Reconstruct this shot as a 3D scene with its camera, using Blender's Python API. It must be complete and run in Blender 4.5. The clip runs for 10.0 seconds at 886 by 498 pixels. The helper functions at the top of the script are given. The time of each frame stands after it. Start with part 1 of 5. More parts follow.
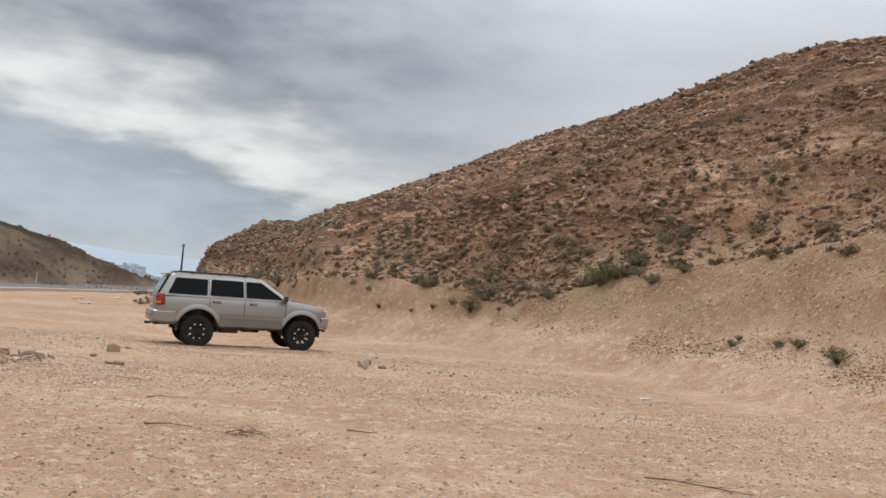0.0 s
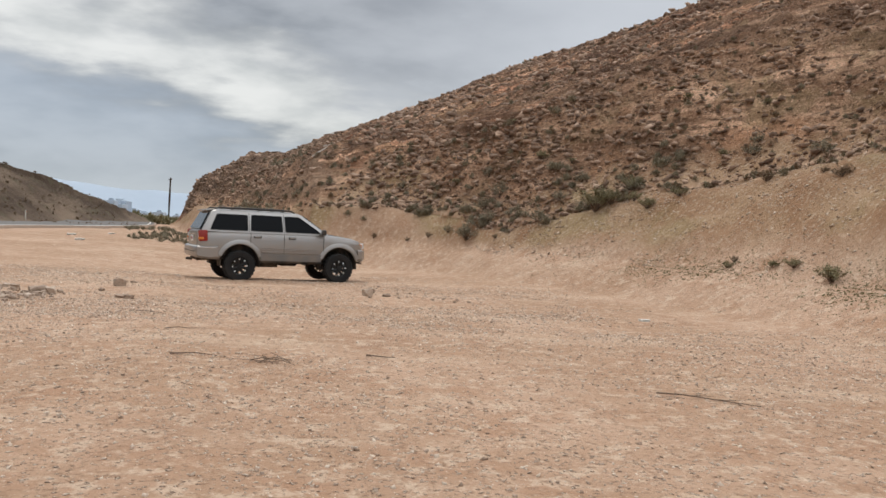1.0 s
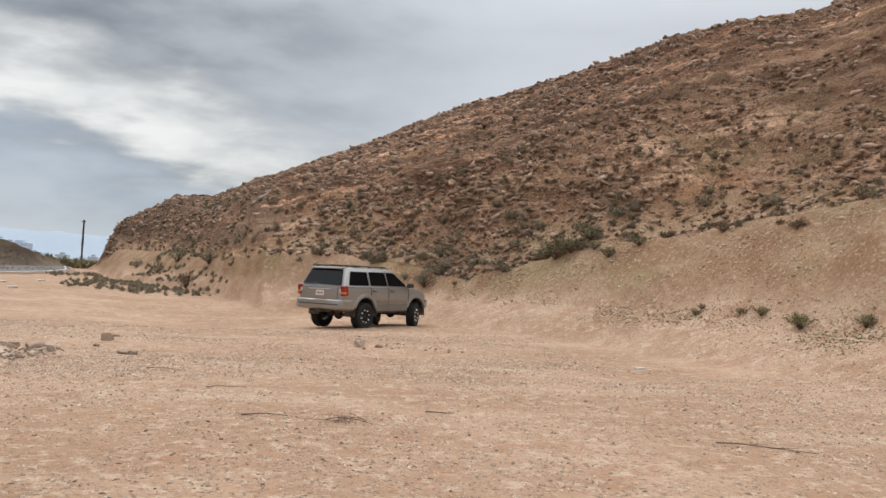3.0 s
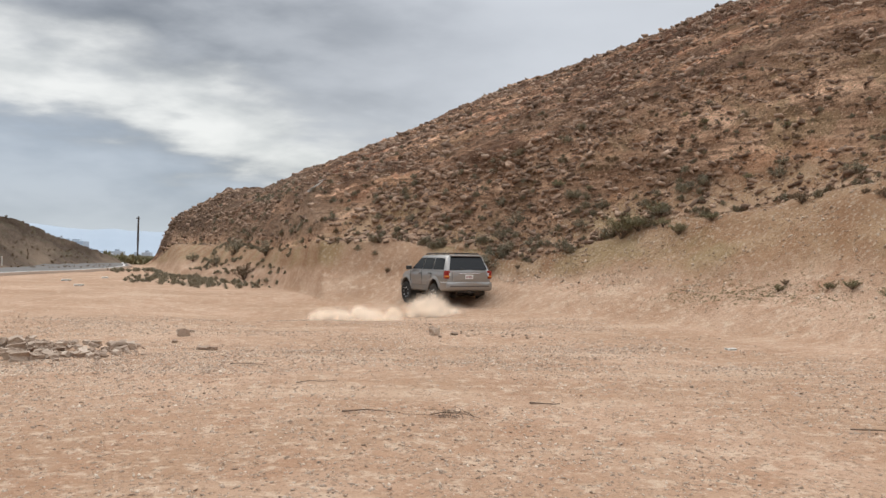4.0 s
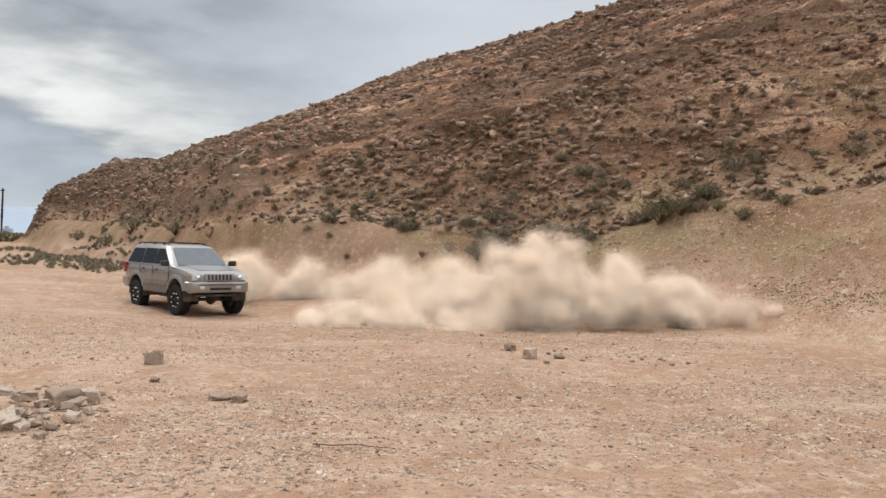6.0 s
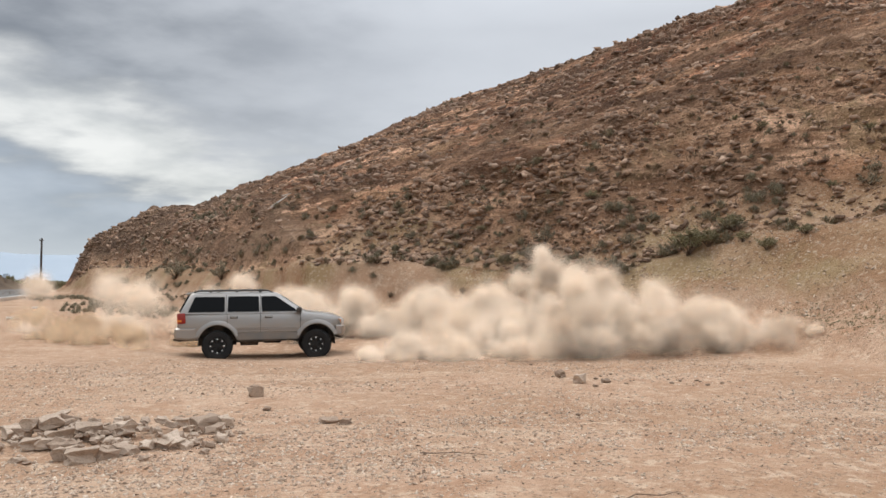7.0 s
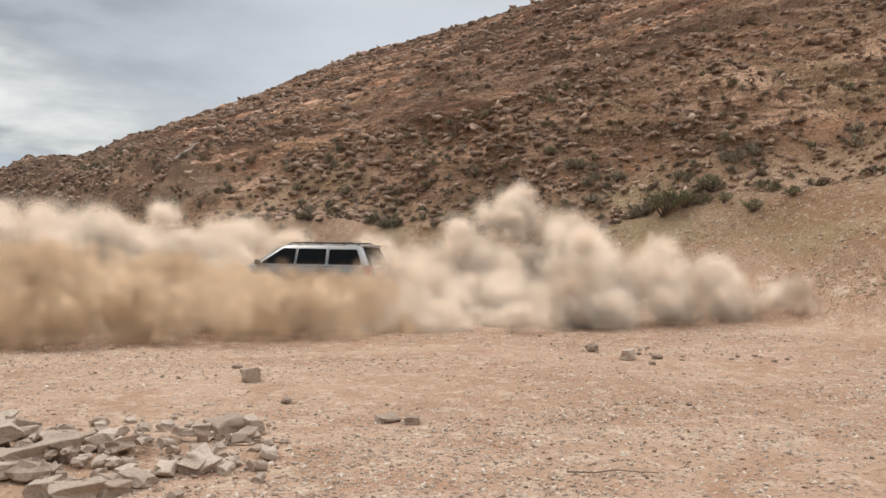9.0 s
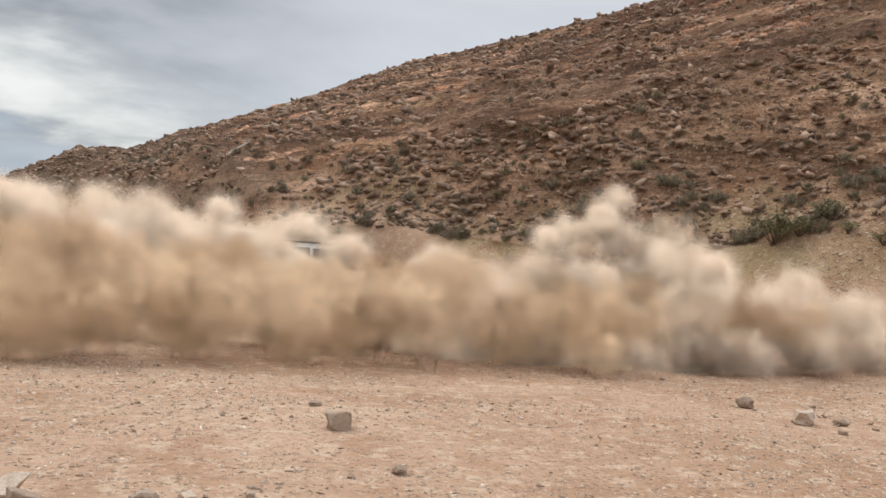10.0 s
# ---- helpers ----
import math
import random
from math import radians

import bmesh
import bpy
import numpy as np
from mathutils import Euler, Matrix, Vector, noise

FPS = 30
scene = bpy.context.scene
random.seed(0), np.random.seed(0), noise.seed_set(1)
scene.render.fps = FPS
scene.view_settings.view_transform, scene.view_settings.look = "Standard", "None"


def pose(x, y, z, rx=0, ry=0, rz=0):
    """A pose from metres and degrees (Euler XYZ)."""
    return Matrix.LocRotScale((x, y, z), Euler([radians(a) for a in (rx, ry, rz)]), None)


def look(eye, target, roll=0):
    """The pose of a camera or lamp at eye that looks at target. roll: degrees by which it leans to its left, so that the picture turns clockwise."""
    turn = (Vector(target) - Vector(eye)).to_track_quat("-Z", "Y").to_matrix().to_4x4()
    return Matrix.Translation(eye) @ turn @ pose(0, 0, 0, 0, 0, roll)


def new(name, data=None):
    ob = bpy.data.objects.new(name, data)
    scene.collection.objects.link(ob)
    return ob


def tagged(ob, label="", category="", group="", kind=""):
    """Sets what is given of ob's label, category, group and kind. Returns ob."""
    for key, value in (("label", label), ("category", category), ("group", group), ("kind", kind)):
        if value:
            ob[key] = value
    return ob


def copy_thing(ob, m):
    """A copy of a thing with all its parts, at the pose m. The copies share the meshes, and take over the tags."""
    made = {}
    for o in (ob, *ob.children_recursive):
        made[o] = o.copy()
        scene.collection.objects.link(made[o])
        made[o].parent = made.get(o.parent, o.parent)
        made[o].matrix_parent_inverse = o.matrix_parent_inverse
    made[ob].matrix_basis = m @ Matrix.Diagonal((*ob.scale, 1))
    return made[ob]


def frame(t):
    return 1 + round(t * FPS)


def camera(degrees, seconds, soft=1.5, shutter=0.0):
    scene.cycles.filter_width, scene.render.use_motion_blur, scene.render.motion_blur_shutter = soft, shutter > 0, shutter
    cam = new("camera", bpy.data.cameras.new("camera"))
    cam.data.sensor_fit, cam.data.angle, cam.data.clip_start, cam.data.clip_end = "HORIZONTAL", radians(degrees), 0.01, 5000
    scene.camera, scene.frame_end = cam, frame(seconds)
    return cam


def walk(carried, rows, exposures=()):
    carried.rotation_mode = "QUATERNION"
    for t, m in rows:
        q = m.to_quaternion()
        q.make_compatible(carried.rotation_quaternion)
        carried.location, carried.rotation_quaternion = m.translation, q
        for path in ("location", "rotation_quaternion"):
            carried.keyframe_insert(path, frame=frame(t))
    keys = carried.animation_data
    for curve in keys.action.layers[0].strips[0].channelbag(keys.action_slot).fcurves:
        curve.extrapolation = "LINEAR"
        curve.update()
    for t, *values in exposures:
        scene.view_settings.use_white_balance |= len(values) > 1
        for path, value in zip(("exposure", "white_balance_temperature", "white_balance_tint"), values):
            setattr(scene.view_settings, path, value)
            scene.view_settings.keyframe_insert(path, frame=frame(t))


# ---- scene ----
cam = camera(57.9, 10.0, 1.5, 0.0)
PATH = [
    (0.0, pose(0.00, 0.00, 1.50, 93.80, -4.03, 0.00)),
    (0.5, pose(-0.22, -0.11, 1.49, 92.72, -1.95, -0.87)),
    (1.0, pose(-0.28, -0.14, 1.47, 88.75, -2.83, -0.81)),
    (1.5, pose(-0.63, -0.54, 1.51, 89.27, -2.64, -7.58)),
    (2.0, pose(-0.86, -0.95, 1.62, 92.39, -1.54, -12.74)),
    (2.5, pose(-1.38, -0.80, 1.64, 93.34, 1.40, -10.22)),
    (3.0, pose(-1.94, -0.43, 1.60, 92.02, -2.61, -6.79)),
    (3.2, pose(-2.11, 0.00, 1.59, 88.00, -3.05, -5.01)),
    (4.3, pose(-2.96, 0.13, 1.63, 91.43, -0.43, -3.47)),
    (4.5, pose(-3.55, 2.21, 1.73, 91.01, -1.59, -4.35)),
    (5.0, pose(-4.24, 4.52, 1.70, 92.41, -2.11, -10.59)),
    (5.2, pose(-4.30, 5.04, 1.71, 90.88, -2.00, -10.75)),
    (6.3, pose(-5.60, 6.03, 1.58, 89.76, -1.62, -12.02)),
    (6.5, pose(-5.70, 5.63, 1.64, 90.20, -0.77, -9.73)),
    (7.0, pose(-6.11, 4.54, 1.71, 92.18, 0.24, -10.00)),
    (7.5, pose(-6.57, 6.23, 1.61, 88.32, -0.29, -18.53)),
    (8.0, pose(-6.89, 6.69, 1.60, 88.71, -1.22, -16.27)),
    (8.5, pose(-7.22, 7.01, 1.66, 90.05, 0.96, -17.46)),
    (9.0, pose(-7.55, 7.37, 1.60, 89.57, -0.65, -18.12)),
    (9.5, pose(-7.62, 8.57, 1.61, 95.82, -2.46, -19.83)),
    (10.0, pose(-7.87, 9.82, 1.56, 90.47, -4.08, -15.53)),
]
walk(cam, PATH, [(0.0, -0.10), (1.0, -0.12), (2.0, 0.06), (2.5, 0.22), (3.0, -0.02), (4.5, 0.0), (6.5, 0.01), (10.0, 0.01)])

# ---- light: bright overcast sky, broad soft sun ----
world = bpy.data.worlds.new("sky")
scene.world = world
world.use_nodes = True


def sky():
    nt = world.node_tree
    nt.nodes.clear()
    N, L = nt.nodes.new, nt.links.new

    def mth(op, a, b=None, c=None, clamp=False):
        n = N("ShaderNodeMath")
        n.operation, n.use_clamp = op, clamp
        for i, v in enumerate((a, b, c)):
            if v is None:
                continue
            if isinstance(v, (int, float)):
                n.inputs[i].default_value = v
            else:
                L(v, n.inputs[i])
        return n.outputs[0]

    def mix(f, a, b):
        n = N("ShaderNodeMix")
        n.data_type = "RGBA"
        L(f, n.inputs[0]) if not isinstance(f, float) else None
        if isinstance(f, float):
            n.inputs[0].default_value = f
        for i, v in ((6, a), (7, b)):
            if isinstance(v, tuple):
                n.inputs[i].default_value = (*v, 1)
            else:
                L(v, n.inputs[i])
        return n.outputs[2]

    def smooth(v, lo, hi):
        n = N("ShaderNodeMapRange")
        n.interpolation_type = "SMOOTHSTEP"
        L(v, n.inputs[0])
        n.inputs[1].default_value, n.inputs[2].default_value = lo, hi
        return n.outputs[0]

    tc = N("ShaderNodeTexCoord")
    sep = N("ShaderNodeSeparateXYZ")
    L(tc.outputs["Generated"], sep.inputs[0])
    x, y, z = sep.outputs
    # cloud deck: the direction laid out on a high flat layer
    zz = mth("ADD", mth("MAXIMUM", z, 0.0), 0.16)
    u, v = mth("DIVIDE", x, zz), mth("DIVIDE", y, zz)
    comb = N("ShaderNodeCombineXYZ")
    L(u, comb.inputs[0]), L(v, comb.inputs[1])
    mp = N("ShaderNodeMapping")
    L(comb.outputs[0], mp.inputs[0])
    mp.inputs["Rotation"].default_value = (0, 0, radians(-28))
    mp.inputs["Scale"].default_value = (0.85, 1.0, 1)
    no = N("ShaderNodeTexNoise")
    L(mp.outputs[0], no.inputs["Vector"])
    no.inputs["Scale"].default_value, no.inputs["Detail"].default_value = 1.05, 9
    no.inputs["Roughness"].default_value = 0.55
    no2 = N("ShaderNodeTexNoise")
    L(mp.outputs[0], no2.inputs["Vector"])
    no2.inputs["Scale"].default_value, no2.inputs["Detail"].default_value = 3.4, 8
    # a thinner, brighter stretch low in the north-west, thick grey deck above it
    wob = mth("MULTIPLY", mth("SUBTRACT", no.outputs[0], 0.5), 0.16)
    wob2 = mth("MULTIPLY", mth("SUBTRACT", no2.outputs[0], 0.5), 0.10)
    el = mth("ADD", mth("ADD", mth("ADD", z, mth("MULTIPLY", x, 0.25)), wob), wob2)
    low = smooth(el, 0.02, 0.085)
    gap = mth("MULTIPLY", smooth(el, 0.045, 0.095), mth("SUBTRACT", 1.0, smooth(el, 0.115, 0.175)))
    east = smooth(x, -0.22, 0.25)
    flat = N("ShaderNodeCombineXYZ")
    L(x, flat.inputs[0]), L(z, flat.inputs[1])
    streak = N("ShaderNodeMapping")
    L(flat.outputs[0], streak.inputs[0])
    streak.inputs["Rotation"].default_value = (0, 0, radians(-38))
    streak.inputs["Scale"].default_value = (1.3, 3.2, 1)
    no3 = N("ShaderNodeTexNoise")
    L(streak.outputs[0], no3.inputs["Vector"])
    no3.inputs["Scale"].default_value, no3.inputs["Detail"].default_value = 5.0, 6
    deck = mix(smooth(mth("ADD", mth("MULTIPLY", no2.outputs[0], 0.5), mth("MULTIPLY", no3.outputs[0], 0.5)), 0.36, 0.64), (0.20, 0.215, 0.235), (0.44, 0.46, 0.485))
    deck = mix(mth("MULTIPLY", smooth(no.outputs[0], 0.40, 0.72), 0.7), deck, (0.50, 0.515, 0.54))
    deck = mix(mth("MULTIPLY", east, 0.85), deck, (0.69, 0.715, 0.755))
    haze = mix(smooth(no3.outputs[0], 0.35, 0.65), (0.36, 0.41, 0.48), (0.48, 0.53, 0.60))
    haze = mix(mth("SUBTRACT", 1.0, smooth(z, 0.0, 0.07)), haze, (0.58, 0.65, 0.72))
    col = mix(low, haze, deck)
    col = mix(mth("MULTIPLY", gap, mth("SUBTRACT", 1.0, mth("MULTIPLY", east, 0.7))), col, mix(smooth(no3.outputs[0], 0.32, 0.6), (0.60, 0.615, 0.605), (0.88, 0.88, 0.85)))
    nish = N("ShaderNodeTexSky")
    nish.sky_type, nish.sun_disc = "NISHITA", False
    nish.sun_elevation, nish.sun_rotation = radians(52), radians(-40)
    bg1, bg2, add = N("ShaderNodeBackground"), N("ShaderNodeBackground"), N("ShaderNodeAddShader")
    L(nish.outputs[0], bg1.inputs[0])
    bg1.inputs[1].default_value = 0.012
    up = N("ShaderNodeMapRange")
    L(z, up.inputs[0])
    up.inputs[1].default_value, up.inputs[2].default_value = 0.30, 0.9
    up.inputs[3].default_value, up.inputs[4].default_value = 0.93, 3.15
    L(col, bg2.inputs[0]), L(up.outputs[0], bg2.inputs[1])
    L(bg1.outputs[0], add.inputs[0]), L(bg2.outputs[0], add.inputs[1])
    out = N("ShaderNodeOutputWorld")
    L(add.outputs[0], out.inputs[0])


sky()
sun = new("sun", bpy.data.lights.new("sun", "SUN"))
sun.data.energy, sun.data.angle, sun.data.color = 1.3, radians(24), (1.0, 0.96, 0.90)
sun.matrix_world = look((0, 0, 60), Vector((0, 0, 60)) + Vector((math.sin(radians(40)) * 0.62, -math.cos(radians(40)) * 0.62, -0.79)))

# ---- materials ----
M = {}


class Nodes:
    """Shorthand for building one material's nodes."""

    def __init__(self, name):
        self.m = bpy.data.materials.new(name)
        self.m.use_nodes = True
        self.t = self.m.node_tree
        self.b = self.t.nodes["Principled BSDF"]
        self.co = self.t.nodes.new("ShaderNodeTexCoord").outputs["Object"]
        M[name] = self.m

    def put(self, v, socket):
        if isinstance(v, tuple):
            socket.default_value = (*v, 1) if len(v) == 3 and socket.type == "RGBA" else v
        elif isinstance(v, (int, float)):
            socket.default_value = v
        else:
            self.t.links.new(v, socket)

    def noise(self, scale, detail=6, rough=0.55, stretch=None, turn=None, dist=0.0):
        co = self.co
        if stretch or turn:
            mp = self.t.nodes.new("ShaderNodeMapping")
            self.put(co, mp.inputs[0])
            if turn:
                mp.inputs["Rotation"].default_value = [radians(a) for a in turn]
            if stretch:
                mp.inputs["Scale"].default_value = stretch
            co = mp.outputs[0]
        n = self.t.nodes.new("ShaderNodeTexNoise")
        self.put(co, n.inputs["Vector"])
        n.inputs["Scale"].default_value, n.inputs["Detail"].default_value = scale, detail
        n.inputs["Roughness"].default_value, n.inputs["Distortion"].default_value = rough, dist
        return n.outputs[0]

    def cells(self, scale, out="Distance", feature="F1"):
        n = self.t.nodes.new("ShaderNodeTexVoronoi")
        n.feature = feature
        self.put(self.co, n.inputs["Vector"])
        n.inputs["Scale"].default_value = scale
        return n.outputs[out]

    def step(self, v, lo, hi):
        n = self.t.nodes.new("ShaderNodeMapRange")
        n.interpolation_type = "SMOOTHSTEP"
        self.put(v, n.inputs[0])
        n.inputs[1].default_value, n.inputs[2].default_value = lo, hi
        return n.outputs[0]

    def mix(self, f, a, b, mode="MIX"):
        n = self.t.nodes.new("ShaderNodeMix")
        n.data_type, n.blend_type = "RGBA", mode
        self.put(f, n.inputs[0]), self.put(a, n.inputs[6]), self.put(b, n.inputs[7])
        return n.outputs[2]

    def math(self, op, a, b=0.0):
        n = self.t.nodes.new("ShaderNodeMath")
        n.operation = op
        self.put(a, n.inputs[0]), self.put(b, n.inputs[1])
        return n.outputs[0]

    def attr(self, name):
        n = self.t.nodes.new("ShaderNodeAttribute")
        n.attribute_name = name
        return n.outputs["Fac"]

    def island(self):
        return self.t.nodes.new("ShaderNodeNewGeometry").outputs["Random Per Island"]

    def random(self):
        return self.t.nodes.new("ShaderNodeObjectInfo").outputs["Random"]

    def bump(self, h, strength, dist=0.02):
        n = self.t.nodes.new("ShaderNodeBump")
        n.inputs["Strength"].default_value, n.inputs["Distance"].default_value = strength, dist
        self.put(h, n.inputs["Height"])
        self.put(n.outputs[0], self.b.inputs["Normal"])

    def set(self, col=None, rough=None, metal=None, **more):
        for key, v in (("Base Color", col), ("Roughness", rough), ("Metallic", metal)):
            if v is not None:
                self.put(v, self.b.inputs[key])
        for key, v in more.items():
            self.put(v, self.b.inputs[key.replace("_", " ")])
        return self


def desert():
    n = Nodes("desert")
    rock = n.attr("rock")
    broad, mid, fine = n.noise(0.22, 5), n.noise(1.3, 7), n.noise(14, 8, 0.65)
    # packed sand with rosy and pale patches, wheel-smoothed streaks and small stones
    sand = n.mix(n.step(broad, 0.36, 0.66), (0.372, 0.238, 0.155), (0.485, 0.335, 0.240))
    sand = n.mix(n.math("MULTIPLY", n.step(mid, 0.46, 0.66), 0.85), sand, (0.375, 0.228, 0.146))
    sand = n.mix(n.math("MULTIPLY", n.step(n.noise(0.5, 4, 0.5, (0.35, 1.4, 1)), 0.52, 0.70), 0.6), sand, (0.54, 0.405, 0.30))
    sand = n.mix(n.math("MULTIPLY", n.step(n.noise(0.9, 6, 0.6, (1.0, 0.3, 1), (0, 0, 35)), 0.54, 0.68), 0.45), sand, (0.33, 0.205, 0.135))
    sand = n.mix(n.math("MULTIPLY", n.step(n.noise(4.2, 8, 0.7), 0.50, 0.62), 0.75), sand, (0.56, 0.435, 0.33))
    sand = n.mix(n.math("MULTIPLY", n.step(fine, 0.51, 0.67), 0.85), sand, (0.26, 0.165, 0.108))
    sand = n.mix(n.math("MULTIPLY", n.step(n.noise(19, 7, 0.7, None, (0, 0, 40)), 0.55, 0.70), 0.75), sand, (0.62, 0.50, 0.40))
    peb = n.math("SUBTRACT", 1.0, n.step(n.cells(20.0), 0.14, 0.34))
    pick = n.step(n.noise(3.5, 4), 0.38, 0.56)
    sand = n.mix(n.math("MULTIPLY", n.math("MULTIPLY", peb, pick), 0.95), sand, n.mix(n.step(n.noise(50.0, 2), 0.42, 0.58), (0.19, 0.125, 0.09), (0.66, 0.56, 0.46)))
    # bank: redder loose earth, pale gravel drifts, a thin green film of weeds
    bank = n.mix(n.step(n.noise(0.7, 6), 0.38, 0.66), (0.29, 0.172, 0.10), (0.38, 0.26, 0.163))
    bank = n.mix(n.math("MULTIPLY", n.step(n.noise(0.35, 5, 0.6, None, (0, 0, 70)), 0.50, 0.64), 0.5), bank, (0.28, 0.228, 0.12))
    bank = n.mix(n.math("MULTIPLY", n.step(n.noise(9, 7, 0.7), 0.52, 0.64), 0.85), bank, (0.50, 0.405, 0.31))
    bank = n.mix(n.math("MULTIPLY", n.step(n.noise(6, 7, 0.7, None, (20, 0, 0)), 0.54, 0.66), 0.8), bank, (0.19, 0.12, 0.075))
    # hill: dark varnished rock, reddish beds, pale ledges, lichen-green dust
    bed = dict(stretch=(0.42, 0.42, 1.7), turn=(8, 16, 20))
    hill = n.mix(n.step(n.noise(0.30, 8, 0.62, **bed), 0.38, 0.62), (0.124, 0.071, 0.043), (0.279, 0.169, 0.106))
    hill = n.mix(n.math("MULTIPLY", n.step(n.noise(0.16, 5, 0.6, None, (40, 10, 0)), 0.50, 0.66), 0.8), hill, (0.279, 0.138, 0.082))
    hill = n.mix(n.math("MULTIPLY", n.step(n.noise(0.9, 9, 0.72, **bed), 0.53, 0.64), 0.9), hill, (0.60, 0.39, 0.27))
    hill = n.mix(n.math("MULTIPLY", n.step(n.noise(2.4, 9, 0.74, **bed), 0.53, 0.62), 0.85), hill, (0.056, 0.035, 0.024))
    hill = n.mix(n.math("MULTIPLY", n.step(n.noise(0.35, 6, 0.6, None, (0, 30, 60)), 0.53, 0.66), 0.45), hill, (0.215, 0.15, 0.088))
    hill = n.mix(n.math("MULTIPLY", n.step(n.noise(8, 8, 0.72), 0.52, 0.66), 0.75), hill, (0.446, 0.294, 0.201))
    hill = n.mix(n.math("MULTIPLY", n.step(n.noise(7, 8, 0.72, None, (50, 0, 30)), 0.53, 0.66), 0.75), hill, (0.074, 0.047, 0.033))
    hill = n.mix(n.math("MULTIPLY", n.step(n.noise(0.13, 7, 0.62, (0.6, 0.6, 1.3), (8, 16, 20)), 0.46, 0.56), 0.9), hill, (0.50, 0.46, 0.44), "MULTIPLY")
    hill = n.mix(n.math("MULTIPLY", n.step(n.noise(0.55, 9, 0.68, (0.28, 0.28, 2.4), (8, 16, 20)), 0.52, 0.60), 0.9), hill, (2.2, 2.3, 2.4), "MULTIPLY")
    # lower slopes: paler weathered rubble with grey-green dust between the rocks
    low = n.mix(n.step(n.noise(0.8, 9, 0.7, **bed), 0.38, 0.62), (0.267, 0.165, 0.106), (0.570, 0.395, 0.278))
    low = n.mix(n.math("MULTIPLY", n.step(n.noise(3.0, 9, 0.74, **bed), 0.52, 0.61), 0.85), low, (0.099, 0.062, 0.042))
    low = n.mix(n.math("MULTIPLY", n.step(n.noise(0.45, 7, 0.65), 0.50, 0.62), 0.6), low, (0.267, 0.203, 0.117))
    low = n.mix(n.math("MULTIPLY", n.step(n.noise(0.25, 6, 0.6), 0.54, 0.66), 0.75), low, (0.409, 0.237, 0.143))
    low = n.mix(n.math("MULTIPLY", n.step(n.noise(8, 8, 0.72, None, (10, 70, 0)), 0.52, 0.64), 0.75), low, (0.670, 0.486, 0.355))
    low = n.mix(n.math("MULTIPLY", n.step(n.noise(7, 8, 0.72, None, (50, 0, 90)), 0.53, 0.65), 0.75), low, (0.118, 0.077, 0.051))
    low = n.mix(n.math("MULTIPLY", n.step(n.noise(0.2, 7, 0.62, (0.6, 0.6, 1.3), (8, 16, 20)), 0.50, 0.62), 0.7), low, (0.45, 0.42, 0.40), "MULTIPLY")
    low = n.mix(n.math("MULTIPLY", n.step(n.noise(0.6, 9, 0.68, (0.28, 0.28, 2.4), (8, 16, 20)), 0.53, 0.61), 0.8), low, (1.6, 1.65, 1.7), "MULTIPLY")
    zone = n.math("ADD", n.attr("up"), n.math("MULTIPLY", n.math("SUBTRACT", n.noise(0.25, 6, 0.6), 0.5), 0.9))
    hill = n.mix(n.step(zone, 0.34, 0.70), low, hill)
    col = n.mix(n.step(rock, 0.02, 0.14), sand, bank)
    col = n.mix(1.0, col, (1.04, 1.0, 0.95), "MULTIPLY")
    edge = n.math("ADD", rock, n.math("MULTIPLY", n.math("SUBTRACT", mid, 0.5), 0.55))
    hill = n.mix(1.0, hill, (1.16, 1.05, 0.95), "MULTIPLY")
    col = n.mix(n.step(edge, 0.28, 0.66), col, hill)
    # the hill across the road: dull grey-brown, olive with scrub low down
    dull = n.mix(n.step(n.noise(0.10, 7, 0.6, (1, 1, 2.5)), 0.40, 0.62), (0.100, 0.069, 0.048), (0.205, 0.146, 0.101))
    dull = n.mix(n.math("MULTIPLY", n.step(n.noise(0.7, 7, 0.65), 0.50, 0.64), 0.6), dull, (0.125, 0.105, 0.062))
    col = n.mix(n.step(n.attr("across"), 0.15, 0.6), col, dull)
    grain = n.math("ADD", n.math("MULTIPLY", fine, 0.8), n.math("MULTIPLY", n.noise(45, 6, 0.6), 0.3))
    grain = n.math("ADD", grain, n.math("MULTIPLY", n.math("MULTIPLY", peb, pick), 0.7))
    crags = n.math("MULTIPLY", n.math("ADD", n.noise(1.8, 10, 0.74, **bed), n.noise(6.5, 8, 0.72)), n.math("MULTIPLY", rock, 8.0))
    n.bump(n.math("ADD", grain, crags), 1.0, 0.035)
    n.set(col, 0.95)
    n.b.inputs["Specular IOR Level"].default_value = 0.15


def stone_like(name, dark, light, by_object=True, bump=0.5):
    n = Nodes(name)
    pick = n.random() if by_object else n.island()
    col = n.mix(pick, dark, light)
    col = n.mix(n.math("MULTIPLY", n.step(n.noise(7, 8, 0.65), 0.42, 0.72), 0.6), col, tuple(c * 0.55 for c in dark))
    col = n.mix(n.math("MULTIPLY", n.step(n.noise(23, 6, 0.6), 0.5, 0.8), 0.5), col, tuple(min(1, c * 1.25) for c in light))
    n.bump(n.math("ADD", n.noise(18, 8, 0.65), n.noise(70, 4)), bump, 0.01)
    n.set(col, 0.92)


